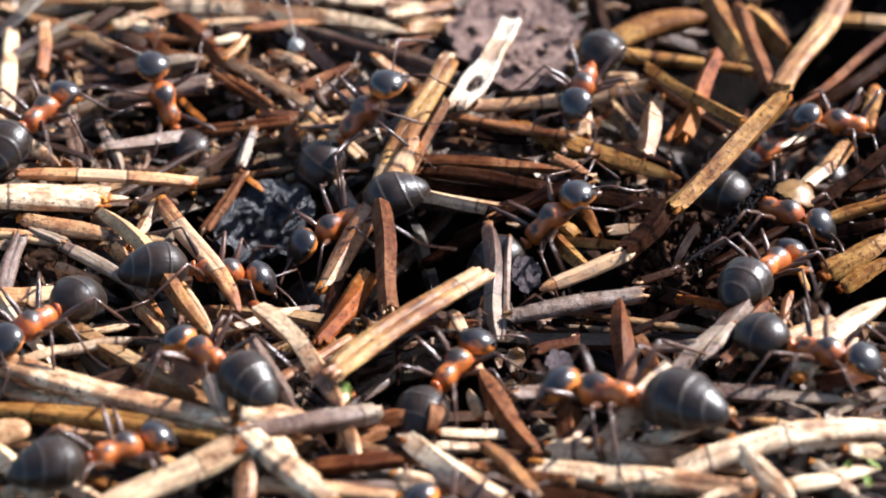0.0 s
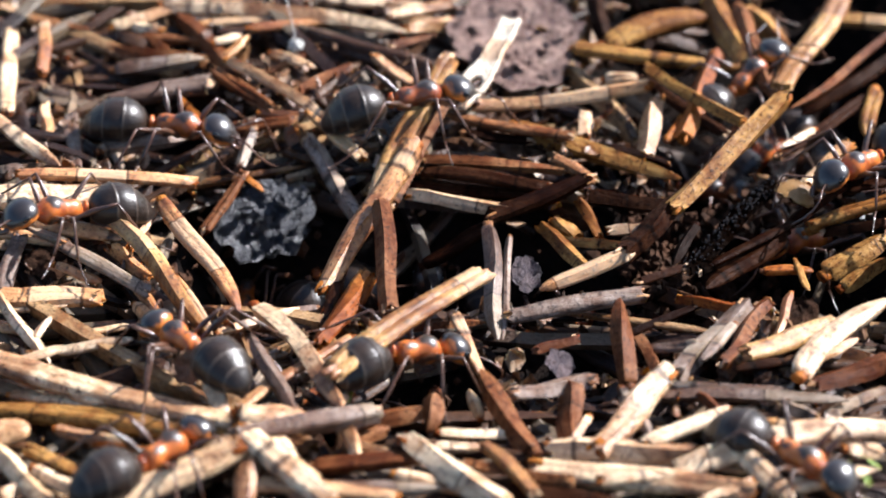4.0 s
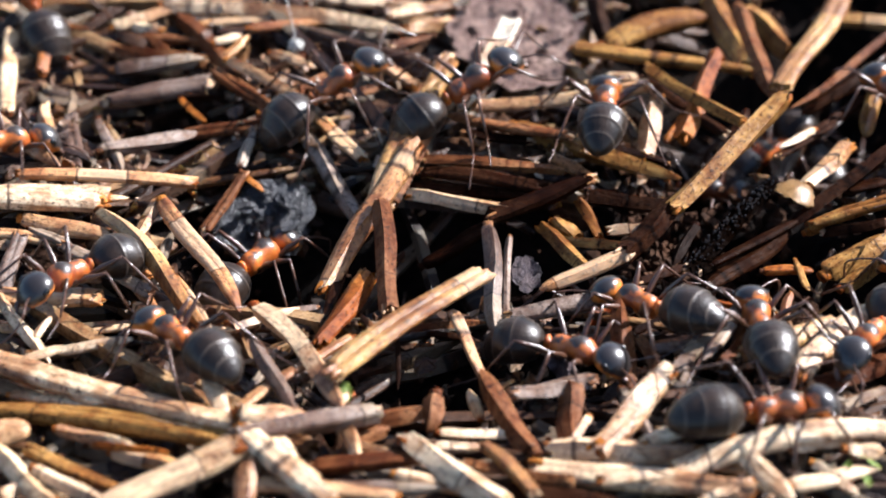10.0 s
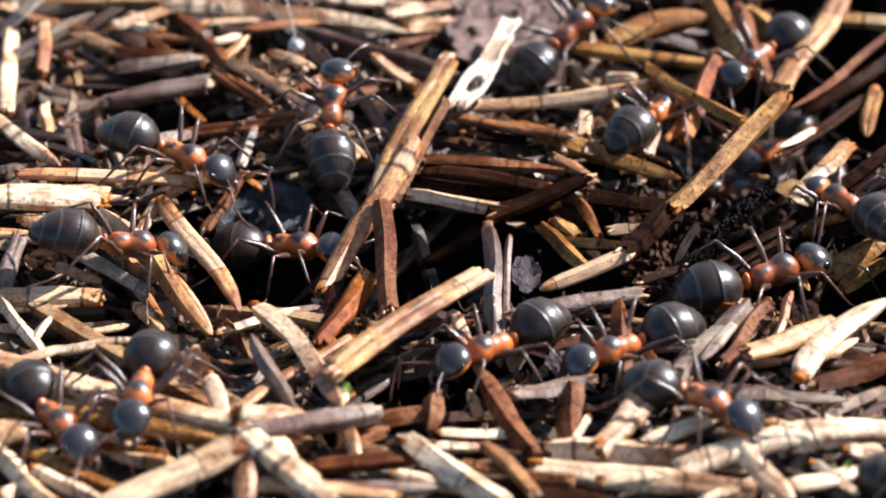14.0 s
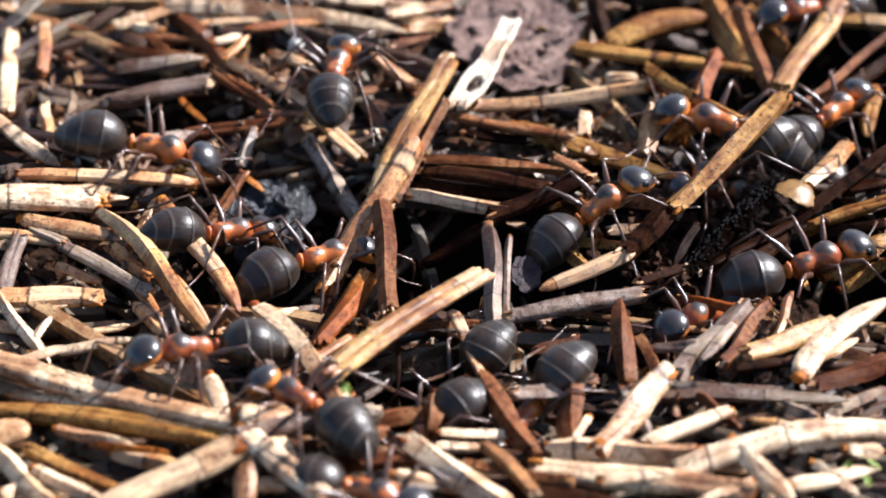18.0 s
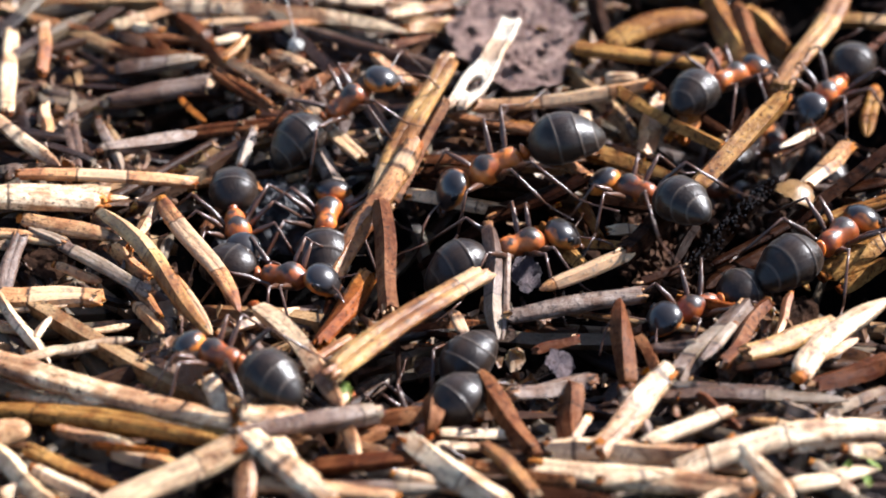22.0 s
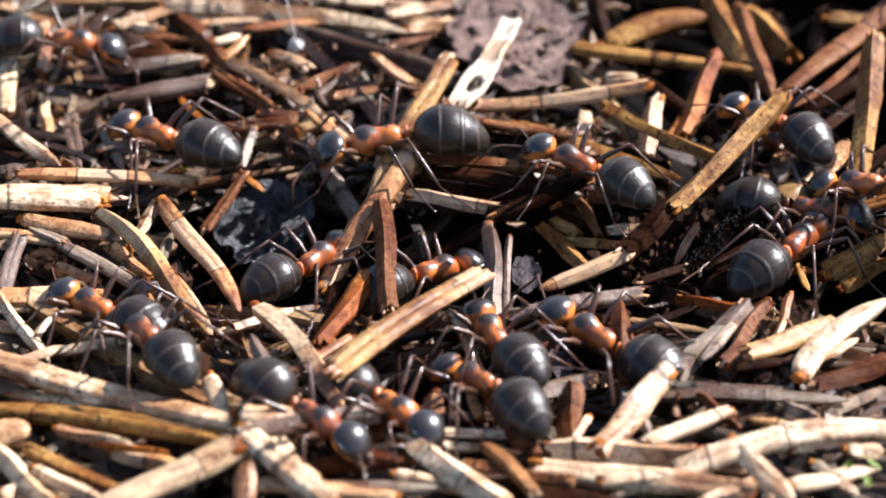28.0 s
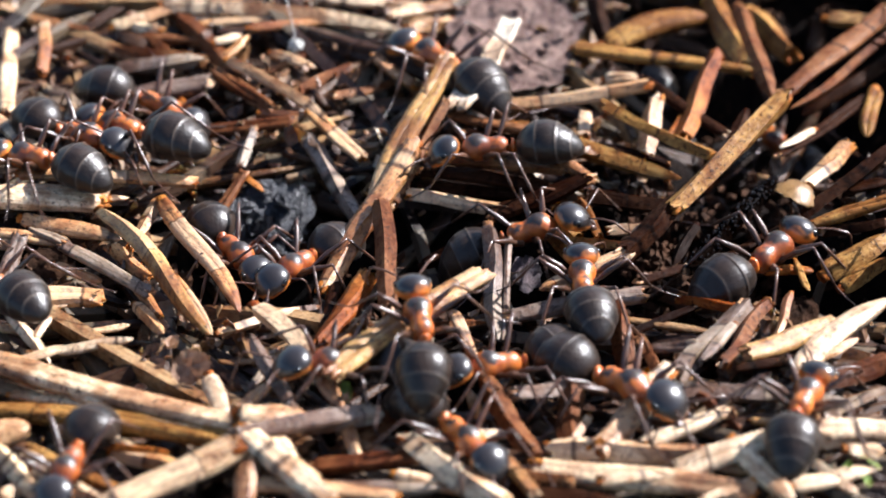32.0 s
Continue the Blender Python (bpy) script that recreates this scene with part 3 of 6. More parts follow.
lay_needle((7.0, -9.2, 0.7), (6.83, -5.3, 1.75), 0.85, 'brown', 0.1)
lay_needle((8.31, -9.74, 1.72), (5.67, -13.44, 1.36), 1.03, 'straw')
lay_needle((8.51, -10.06, 1.5), (13, -10.3, 1.43), 0.4, 'grey')
lay_needle((8.08, -10.45, 1.23), (15.01, -10.92, 1.47), 0.6, 'grey')
lay_needle((7.36, -13.31, 1.47), (10.52, -11.54, 1.47), 0.63, 'straw')
lay_needle((3.91, -13.09, 1.05), (9.16, -13.83, 1.45), 0.93, 'straw')
lay_needle((8.37, -14.88, 1.49), (16.48, -12.9, 1.59), 0.97, 'straw', 0.6)
lay_needle((10.42, -13.65, 1.89), (12.25, -16.78, 1.87), 0.78, 'straw')
lay_needle((3.37, -14.09, 1.03), (10.88, -15.93, 1.5), 0.96, 'straw')
lay_needle((12.49, -13.79, 1.74), (15.46, -12.85, 1.66), 0.63, 'straw')
lay_needle((8.98, -13.77, 1.17), (11.03, -14.58, 1.29), 0.63, 'straw')
lay_needle((2.65, -5.17, 0.73), (7.71, -3.9, 0.77), 0.84, 'grey')
lay_needle((1.81, -0.7, 1.67), (2.14, -6.18, 0.37), 0.72, 'grey')
lay_needle((2.68, -0.62, 1.09), (2.31, -6.2, 0.39), 0.32, 'grey')
lay_needle((0.39, -5.33, 1.03), (1.45, -8.6, 0.68), 0.51, 'tan')
lay_needle((3.27, -13.3, 1.13), (1.43, -9.3, 1.6), 0.85, 'brown', 0.2)
lay_needle((-1.3, -13.31, 1.69), (2.1, -16.7, 1.66), 1.08, 'straw', ends=True)
lay_needle((-0.12, -12.57, 1.35), (2.91, -12.3, 0.93), 0.49, 'straw')
lay_needle((-0.29, -13.21, 1.21), (1.56, -12.88, 0.96), 0.39, 'straw')
lay_needle((1.51, -13.35, 1.45), (3.2, -16.09, 1.7), 0.6, 'gold', ends=True)
lay_needle((4.79, -9.99, 1.27), (4.55, -12.76, 0.8), 0.93, 'brown', ends=True)
lay_needle((-0.29, -10.51, 1.28), (-0.45, -12.3, 1.1), 0.85, 'brown')
lay_needle((2.6, -10.5, 1.4), (5.55, -9.6, 1.25), 0.8, 'grey', ends=True)
lay_needle((-4.13, -10.63, 2.49), (1.53, -4.24, 2.12), 1.04, 'gold', ends=True)
lay_needle((-7.44, -11.4, 1.52), (-3.56, -7.29, 1.42), 0.54, 'tan')
lay_needle((-7.12, -6.2, 1.97), (-3.67, -11.79, 1.7), 0.91, 'straw', 0.5)
lay_needle((-3.68, -11.6, 1.52), (-3.08, -14, 1.31), 0.65, 'straw')
lay_needle((-5.38, -12.16, 1.7), (-7.27, -7.5, 1.8), 0.66, 'grey')
lay_needle((-8.62, -10.36, 2.1), (-7.9, -12.55, 1.9), 0.71, 'straw')
lay_needle((-17.08, -8.57, 1.38), (-7.45, -12.97, 2.07), 0.98, 'straw', ends=True)
lay_needle((-16.81, -10.88, 0.89), (-7.69, -13.59, 1.83), 0.99, 'ochre', 0.3, ends=True)
lay_needle((-7.44, -13.91, 2.32), (-2.47, -11.89, 1.68), 0.93, 'grey')
lay_needle((-7.27, -13.5, 2.36), (-3.82, -17, 1.95), 0.92, 'straw', ends=True)
lay_needle((-7.32, -12.76, 2.29), (-5.38, -12.9, 2.09), 1.22, 'straw', ends=True)
lay_needle((-6.16, -13.63, 1.92), (-4.75, -16.33, 1.44), 1.02, 'straw', ends=True)
lay_needle((-11.72, -16.84, 1.79), (-7.32, -14.25, 2.27), 1.27, 'straw')
lay_needle((-7.05, -16.58, 1.54), (-6.81, -14.31, 2), 0.83, 'straw')
lay_needle((-16.43, -13.11, 1.45), (-15.03, -12.45, 1.62), 1.02, 'straw')
lay_needle((-16.37, -13.49, 1.52), (-13.62, -16.71, 1.67), 0.78, 'straw')
lay_needle((-14.91, -13.72, 1.51), (-11.37, -15.74, 1.37), 0.62, 'ochre')
lay_needle((-12.64, -13.25, 1.36), (-9.85, -13.68, 1.36), 0.39, 'rust')
lay_needle((-11.94, -13.31, 1.09), (-9.06, -14.6, 1.34), 0.63, 'tan')
lay_needle((-4.64, -14.23, 1.22), (-0.39, -13.98, 1.37), 0.73, 'brown')
lay_needle((-4.59, -15.38, 1.25), (0.12, -15.45, 1.36), 0.72, 'grey')
lay_needle((-3.8, -11.99, 1.21), (0.02, -10.73, 0.87), 0.75, 'brown')
lay_needle((-2.96, -12.85, 0.94), (-1.72, -13.49, 1.08), 0.49, 'straw')
lay_needle((-16.14, -9.8, 0.72), (-12.02, -11.31, 1.43), 0.5, 'straw')
lay_needle((-13.67, -10.57, 1.34), (-12.36, -11.27, 1.62), 0.4, 'straw')
lay_needle((-14.71, -7.46, 0.89), (-11.79, -7.15, 1.25), 0.52, 'straw')
lay_needle((-8.62, -6.69, 1.14), (-5.63, -4.25, 0.4), 0.47, 'tan')
lay_needle((4.03, 1.17, 0.23), (5.89, -2.33, 0.54), 0.68, 'ochre')
lay_needle((4.65, 1.34, 0.39), (5.48, 0.53, 0.2), 0.64, 'ochre')
lay_needle((4.92, 0.38, 0.14), (7.49, -0.87, 0.82), 0.55, 'ochre')
lay_needle((5.67, 2.2, 0.73), (6.37, 0.15, 0.49), 0.56, 'ochre')
lay_needle((6.79, 0.34, 0.69), (8.2, 0.3, 0.84), 0.6, 'straw')
lay_needle((7.23, -5.93, 0.5), (9.88, -4.28, 0.42), 0.52, 'dark')
lay_needle((9.27, -3.58, 0.28), (11.31, -5.02, 1.03), 0.53, 'rust')
lay_needle((12.8, -1.74, 0.24), (14.85, -1.65, 0.17), 0.43, 'rust')
lay_needle((-1.83, -6.01, 0.72), (1.67, -5.03, 0.32), 0.42, 'brown')
lay_needle((-4.98, -3.92, 0.13), (-6.92, -4.87, 0.48), 0.42, 'grey')
lay_needle((-15.62, -16.04, 1.38), (-14.56, -15.03, 1.3), 0.61, 'straw')
lay_needle((2.33, -15.46, 1.15), (6.27, -16.36, 1.47), 0.86, 'dark')
lay_needle((13.51, -12.1, 1.64), (12.58, -11.21, 1.54), 0.58, 'grey')
lay_needle((11.32, -11.69, 1.14), (13.1, -12.28, 1.39), 0.5, 'tan')
lay_needle((-19.46, 14.78, 0.77), (-18.78, 8.39, 0.88), 0.76, 'straw')
lay_needle((-18.44, 4.02, 1.07), (-17.49, 4.05, 1.19), 0.56, 'grey')
lay_needle((-11.72, 2.28, 0.76), (-12.57, -0.91, 0.74), 0.51, 'tan')
lay_needle((-13.22, -1.13, 0.91), (-11.77, -2.41, 0.48), 0.57, 'tan')
lay_needle((-12.16, -2.91, 0.6), (-11.09, -4.96, 0.55), 0.54, 'tan')
lay_needle((1.98, 17.89, 0.6), (4.02, 16.48, 0.58), 0.92, 'brown')
lay_needle((6.89, 17.32, 0.96), (7.29, 14.64, 0.56), 0.81, 'dark')
lay_needle((9.42, 15.76, 0.13), (8.64, 11.84, 0.61), 0.64, 'dark')
lay_needle((3.81, 17.86, 0.25), (6.03, 14.94, 0.36), 0.6, 'brown')
lay_needle((-4.09, 11.91, 0.86), (-6.25, 10.09, 0.89), 0.59, 'brown')
lay_needle((-4.76, 9.68, 0.88), (-2.34, 11.25, 0.46), 0.53, 'brown')
lay_needle((-14.54, -14.87, 1.7), (-11.78, -16.49, 1.46), 0.56, 'straw')
lay_needle((-14.03, -12.6, 1.54), (-11.09, -13.4, 1.44), 0.49, 'straw')
lay_needle((-10.99, -12.17, 1.57), (-7.4, -13.37, 1.96), 0.44, 'straw')
lay_needle((-6.88, -15.57, 1.54), (-1.67, -16.31, 1.69), 0.62, 'straw')
lay_needle((-1.69, -15.01, 1.56), (0.92, -15.52, 1.22), 0.53, 'straw')
lay_needle((0.73, -14.23, 1.38), (4.53, -15.31, 1.56), 0.58, 'brown')
lay_needle((5.52, -15.42, 1.67), (8.78, -14.8, 1.36), 0.63, 'straw')
lay_needle((12.26, -15.86, 1.81), (15.63, -14.68, 1.52), 0.67, 'straw')
lay_needle((13.17, -14.8, 1.91), (14.67, -15.93, 1.46), 0.51, 'straw')
lay_needle((10.91, -15.45, 1.69), (8.86, -16.3, 1.41), 0.57, 'straw')
lay_needle((-14.4, -9.9, 1.08), (-11.76, -10.6, 1.69), 0.35, 'straw')
lay_needle((-16.11, -8.22, 1.02), (-14.29, -7.34, 0.98), 0.46, 'straw')
lay_needle((-6.14, -14.05, 2.03), (-4.48, -15.41, 1.66), 0.61, 'straw')
lay_needle((-3.43, -10.45, 1.28), (-4.63, -11.89, 1.46), 0.48, 'tan')
lay_needle((13.7, -8.72, 1.46), (15.8, -7.33, 1.4), 0.5, 'tan')
lay_needle((9.51, -10.67, 1.48), (10.85, -12.22, 1.19), 0.43, 'brown')
lay_needle((6.67, -9.71, 0.91), (7.51, -12.74, 1.39), 0.55, 'grey')
lay_needle((5.33, -11.35, 0.97), (4.42, -13.28, 1.05), 0.5, 'straw')
lay_needle((14.47, -14.02, 1.87), (15.84, -13.87, 1.6), 0.63, 'straw')
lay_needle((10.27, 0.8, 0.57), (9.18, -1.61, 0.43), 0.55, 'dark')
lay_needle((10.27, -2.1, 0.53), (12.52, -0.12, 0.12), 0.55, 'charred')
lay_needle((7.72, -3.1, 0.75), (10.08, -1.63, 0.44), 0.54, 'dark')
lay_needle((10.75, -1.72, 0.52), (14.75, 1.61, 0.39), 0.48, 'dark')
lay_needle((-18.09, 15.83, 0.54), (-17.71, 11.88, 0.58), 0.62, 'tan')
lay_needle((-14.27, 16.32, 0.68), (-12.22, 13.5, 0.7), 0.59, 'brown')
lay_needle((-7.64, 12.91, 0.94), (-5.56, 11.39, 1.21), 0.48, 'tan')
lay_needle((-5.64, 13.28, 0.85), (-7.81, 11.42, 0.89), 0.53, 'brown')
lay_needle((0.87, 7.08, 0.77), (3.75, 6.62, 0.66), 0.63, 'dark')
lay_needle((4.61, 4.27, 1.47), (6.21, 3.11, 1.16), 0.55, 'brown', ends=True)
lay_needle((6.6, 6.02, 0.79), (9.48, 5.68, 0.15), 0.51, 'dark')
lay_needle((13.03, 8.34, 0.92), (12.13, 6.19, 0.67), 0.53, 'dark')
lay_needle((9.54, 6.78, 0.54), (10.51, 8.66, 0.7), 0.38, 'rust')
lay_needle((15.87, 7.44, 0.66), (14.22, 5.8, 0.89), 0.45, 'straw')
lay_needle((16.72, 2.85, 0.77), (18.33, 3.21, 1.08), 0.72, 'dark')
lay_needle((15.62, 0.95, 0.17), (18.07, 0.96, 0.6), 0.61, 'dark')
lay_needle((-15.36, -2.14, 0.84), (-13.48, -3.04, 0.7), 0.53, 'tan')
lay_needle((-12.04, -4.26, 0.54), (-10.68, -6.7, 1.14), 0.5, 'tan')
lay_needle((-15.62, -6.95, 1.07), (-15.12, -5.7, 1.16), 0.34, 'straw')
lay_needle((-14.04, -6.06, 0.62), (-12.13, -5.56, 0.62), 0.37, 'straw')
lay_needle((-6.33, -7.4, 0.89), (-7.24, -9.93, 1.11), 0.38, 'grey')
lay_needle((-3.17, -4.98, 0.57), (-1.82, -6.59, 0.49), 0.35, 'brown')
lay_needle((-0.53, -5.8, 0.39), (1.44, -6, 0.13), 0.37, 'dark')
lay_needle((3.58, -7.16, 0.69), (5.13, -6.45, 0.65), 0.52, 'brown')
lay_needle((7.5, -6.6, 0.78), (8.08, -9.03, 1.16), 0.57, 'brown')
lay_needle((9.63, -7.83, 1.54), (7.66, -7.46, 0.94), 0.46, 'grey')
lay_needle((11.07, -7.03, 1.84), (9.61, -9.17, 1.84), 0.43, 'grey')
lay_needle((12.69, -8.44, 1.22), (10.91, -9.17, 1.42), 0.46, 'dark')
lay_needle((1.37, -11.41, 1.02), (0.97, -9.58, 0.8), 0.45, 'tan')
lay_needle((-2.16, -11.84, 0.86), (-3.77, -13.22, 0.99), 0.53, 'brown')


def wet_crust(twig, length, width, count):
    """Wet black crumbs that stick to a rotten twig and glisten; each a lump of its own."""
    rng = random.Random(77)
    lumps = []
    for k in range(4):
        bm = bmesh.new()
        bmesh.ops.create_icosphere(bm, subdivisions=2, radius=MM)
        for v in bm.verts:
            v.co *= 1 + 0.35 * noise.noise(v.co / MM * 1.7 + Vector((5 * k, 0, 0)))
        mesh = bpy.data.meshes.new("crumb")
        bm.to_mesh(mesh)
        bm.free()
        mesh.materials.append(WET)
        lumps.append(smooth(mesh))
    for k in range(count):
        a, u, r = rng.gauss(1.7, 0.6), rng.uniform(-0.5, 0.5), rng.uniform(0.03, 0.075)
        ob = new("crumb", lumps[k % 4])
        ob.parent = twig
        ob.matrix_basis = pose(u * length * MM, 0.5 * width * math.cos(a) * MM, 0.42 * width * math.sin(a) * MM, rng.uniform(0, 90), rng.uniform(0, 90), rng.uniform(0, 90)) @ Matrix.Diagonal((r * rng.uniform(0.9, 1.3), r, r, 1))


wet_crust(glistening_twig, 6.4, 0.8, 170)

# needles and a stick that the ants shove about
shoved_needle = lay_needle((8.87, 10.54, 1.78), (12.65, 6.84, 1.5), 0.7, "ochre", 0.0, True)
carried_needle = lay_needle((18.63, 10.07, 3.55), (17.16, 2.92, 1.58), 1.05, "ochre", 0.0, True, square=True)
grey_needle = lay_needle((27.52, 24.47, 1.54), (22.14, 17.54, 1.43), 0.95, "brown", 0.0, True)
slipping_needle = lay_needle((18.3, 17.52, 1.08), (14.64, 9.32, 1.57), 1.05, "gold", 0.0, True)


# ---- litter under the laid needles ----
def litter(name, count, spread, low, high, seed, label, thin=1.0, lengths=(4, 13)):
    """Needles strewn at random that follow the mound and leave its entrances open."""
    rng = random.Random(seed)
    pts, faces, grain = [], [], []
    made = 0
    while made < count:
        rng.seed(seed * 100000 + made)
        x, y = rng.uniform(-spread, spread), rng.uniform(-spread * 0.8, spread)
        length, width, a = rng.uniform(*lengths), rng.uniform(0.5, 1.05) * thin, rng.uniform(0, math.pi)
        a = a if rng.random() < 0.5 else rng.gauss(0.1, 0.5)
        dx, dy = 0.5 * length * math.cos(a), 0.5 * length * math.sin(a)
        z0, z1 = relief(x - dx, y - dy), relief(x + dx, y + dy)
        lowest = min(relief(x + dx * k / 3, y + dy * k / 3) for k in range(-3, 4))
        made += 1
        if lowest < -1.0 and rng.random() < 0.97:
            continue
        p, f, g = needle_shape(length, width, rng.gauss(0, 0.25), rng, RINGS[::2] + RINGS[-1:], rng.random() < 0.5)
        lift = rng.uniform(low, high)
        m = between((x - dx, y - dy, z0 + lift + rng.gauss(0, 0.25)), (x + dx, y + dy, z1 + lift + rng.gauss(0, 0.25)), rng.uniform(-60, 60))
        at = len(pts)
        pts += [tuple(m @ Vector((u * MM, v * MM, w * MM)) / MM) for u, v, w in p]
        faces += [tuple(i + at for i in q) for q in f]
        grain += g
    tagged(new(name, grained(name, pts, faces, grain, LITTER)), label, "litter", kind="stuff")


litter("needle_litter", 1900, 25, -1.0, 0.35, 3, "tangled brown and grey spruce needles covering the mound")
litter("outer_needle_litter", 2200, 62, -0.9, 0.2, 4, "tangled spruce needles round the mound's entrances", 1.2)


litter("needle_splinters", 1300, 24, -0.3, 0.45, 6, "short pale splinters of broken needles on the mound", 0.55, (0.8, 3.2))


def crumbs(count, seed, west=-24, east=24, south=-18, north=24):
    """Soil grains and chips of bark between the needles."""
    rng = random.Random(seed)
    verts, faces = [], []
    for _ in range(count):
        x, y, r = rng.uniform(west, east), rng.uniform(south, north), rng.uniform(0.12, 0.5)
        m = Matrix.Translation((x, y, relief(x, y) + rng.uniform(-0.8, 0.2))) @ Euler([rng.uniform(0, 6) for _ in range(3)]).to_matrix().to_4x4()
        at = len(verts)
        for px, py, pz in ((1, 0, 0), (-1, 0.2, 0), (0, 1, 0.1), (0.1, -1, 0), (0, 0, 0.5), (0.1, 0, -0.5), (0.7, 0.7, 0.2), (-0.7, -0.6, 0.2)):
            verts.append(tuple(m @ Vector((px * r * rng.uniform(0.7, 1.3), py * r * rng.uniform(0.5, 1), pz * r)) * MM))
        bits = bmesh.new()
        for v in verts[at:]:
            bits.verts.new(v)
        bmesh.ops.convex_hull(bits, input=bits.verts)
        bits.verts.index_update()
        faces += [tuple(v.index + at for v in f.verts) for f in bits.faces]
        bits.free()
    mesh = bpy.data.meshes.new("soil_crumbs")
    mesh.from_pydata(verts, [], faces)
    mesh.materials.append(CRUMB)
    tagged(new("soil_crumbs", mesh), "dark soil crumbs and bark chips between needles", "soil", kind="stuff")


crumbs(1500, 11)
crumbs(650, 12, 7.5, 14.5, -3.5, 5.0)


def chips(count, seed):
    """Small curled scales, frass and shreds on top of the needles."""
    rng = random.Random(seed)
    pts, faces, grain = [], [], []
    for _ in range(count):
        x, y = rng.uniform(-22, 22), rng.uniform(-16, 21)
        if relief(x, y) < -1.5:
            continue
        r, slim = rng.uniform(0.15, 0.55), rng.uniform(0.35, 0.9)
        m = Matrix.Translation((x, y, relief(x, y) + rng.uniform(-0.1, 0.9))) @ Euler([rng.uniform(-1.2, 1.2), rng.uniform(-1.2, 1.2), rng.uniform(0, 6.3)]).to_matrix().to_4x4()
        at = len(pts)
        for lift in (0.0, 0.05):
            for s in range(7):
                a = 2 * math.pi * s / 7
                q = r * rng.uniform(0.7, 1.15)
                pts.append(tuple(m @ Vector((q * math.cos(a), q * slim * math.sin(a), lift + 0.5 * r * math.cos(a) ** 2))))
                grain.append((q * math.cos(a), q * math.sin(a), 0))
        faces += [tuple(range(at + 6, at - 1, -1)), tuple(range(at + 7, at + 14))]
        faces += [(at + s, at + (s + 1) % 7, at + 7 + (s + 1) % 7, at + 7 + s) for s in range(7)]
    mesh = bpy.data.meshes.new("litter_chips")
    mesh.from_pydata([(x * MM, y * MM, z * MM) for x, y, z in pts], [], faces)
    mesh.attributes.new("grain", "FLOAT_VECTOR", "POINT").data.foreach_set("vector", np.array(grain, dtype=np.float32).ravel())
    mesh.materials.append(CHIP)
    tagged(new("litter_chips", mesh), "tiny curled bud scales and shreds strewn on needles", "litter", kind="stuff")


chips(1500, 21)


# ---- loose bits on the mound ----
def flake(name, place, size, turn, material, label, seed, category="flake", curl=0.2, rough=1.0, detail=(12, 40)):
    """A thin uneven chip, bent, with a ragged edge."""
    rng = random.Random(seed)
    bm = bmesh.new()
    rows = []
    rings, sides = detail
    for r in range(rings + 1):
        ring = []
        for s in range(sides):
            a = 2 * math.pi * s / sides
            edge = 1 + 0.22 * noise.noise((2 * math.cos(a) + seed, 2 * math.sin(a), seed)) + 0.09 * rng.uniform(-1, 1)
            f = (r / rings) * (edge if r > rings - 2 else 1)
            x, y = size[0] / 2 * f * math.cos(a), size[1] / 2 * f * math.sin(a)
            z = curl * (x * x + 0.5 * y * y) / max(size[0], 0.1) + rough * size[2] * (0.66 * noise.noise((x * 2.2, y * 2.2, seed)) + 0.3 * noise.noise((x * 6.1, y * 6.1, seed)))
            ring.append(bm.verts.new((x * MM, y * MM, z * MM)))
            if r == 0:
                break
        rows.append(ring)
    for s in range(sides):
        bm.faces.new((rows[0][0], rows[1][s], rows[1][(s + 1) % sides]))
    for r in range(1, rings):
        for s in range(sides):
            bm.faces.new((rows[r][s], rows[r + 1][s], rows[r + 1][(s + 1) % sides], rows[r][(s + 1) % sides]))
    bmesh.ops.solidify(bm, geom=bm.faces[:], thickness=size[2] * MM)
    mesh = bpy.data.meshes.new(name)
    bm.to_mesh(mesh)
    bm.free()
    mesh.materials.append(material)
    ob = new(name, smooth(mesh))
    ob.matrix_basis = pose(place[0] * MM, place[1] * MM, place[2] * MM, *turn)
    return tagged(ob, label, category)


bark = flake("bark_flake", (3.3, 14.2, 0.75), (6.2, 7.4, 0.45), (6, 3, 10), BARK, "mottled pinkish-brown flake of bark among needles", 5, rough=1.1)
for k in range(70):
    big = k < 8
    scale = flake("bark_scale", (laid.uniform(-2.5, 2.5), laid.uniform(-3.1, 3.1), laid.uniform(0.1, 0.35)),
                  (laid.uniform(0.5, 1.2) if big else laid.uniform(0.16, 0.4), laid.uniform(0.4, 0.9) if big else laid.uniform(0.12, 0.3), 0.12),
                  (laid.uniform(-35, 35), laid.uniform(-35, 35), laid.uniform(0, 360)), VIOLET if k % 5 == 4 else BARK, "", 40 + k, detail=(4, 12))
    scale.parent = bark
    del scale["category"]
paper = flake("grey_flake", (-7.39, 2.64, -0.69), (4.2, 3.6, 0.2), (25, -10, 30), GREYBARK, "crumpled grey papery flake over the mound entrance", 8, rough=3.0)
for k in range(9):
    fold = flake("fold", (laid.uniform(-1.2, 1.2), laid.uniform(-1.0, 1.0), laid.uniform(0.2, 0.5)), (laid.uniform(0.5, 1.3), laid.uniform(0.4, 0.9), 0.08),
                 (laid.uniform(-50, 50), laid.uniform(-50, 50), laid.uniform(0, 360)), GREYBARK, "", 140 + k, curl=0.7, detail=(6, 18))
    fold.parent = paper
    del fold["category"]
flake("violet_flake", (3.33, -2.13, 0.41), (1.3, 1.5, 0.15), (50, 10, 20), VIOLET, "curled violet-brown flake beside upright grey needles", 9)
flake("seed_scale", (14.56, 2.28, 1.31), (1.75, 1.3, 0.14), (6, 14, -18), SCALE, "pale golden conifer seed scale on the litter", 12, "seed scale", -0.75, rough=0.3)
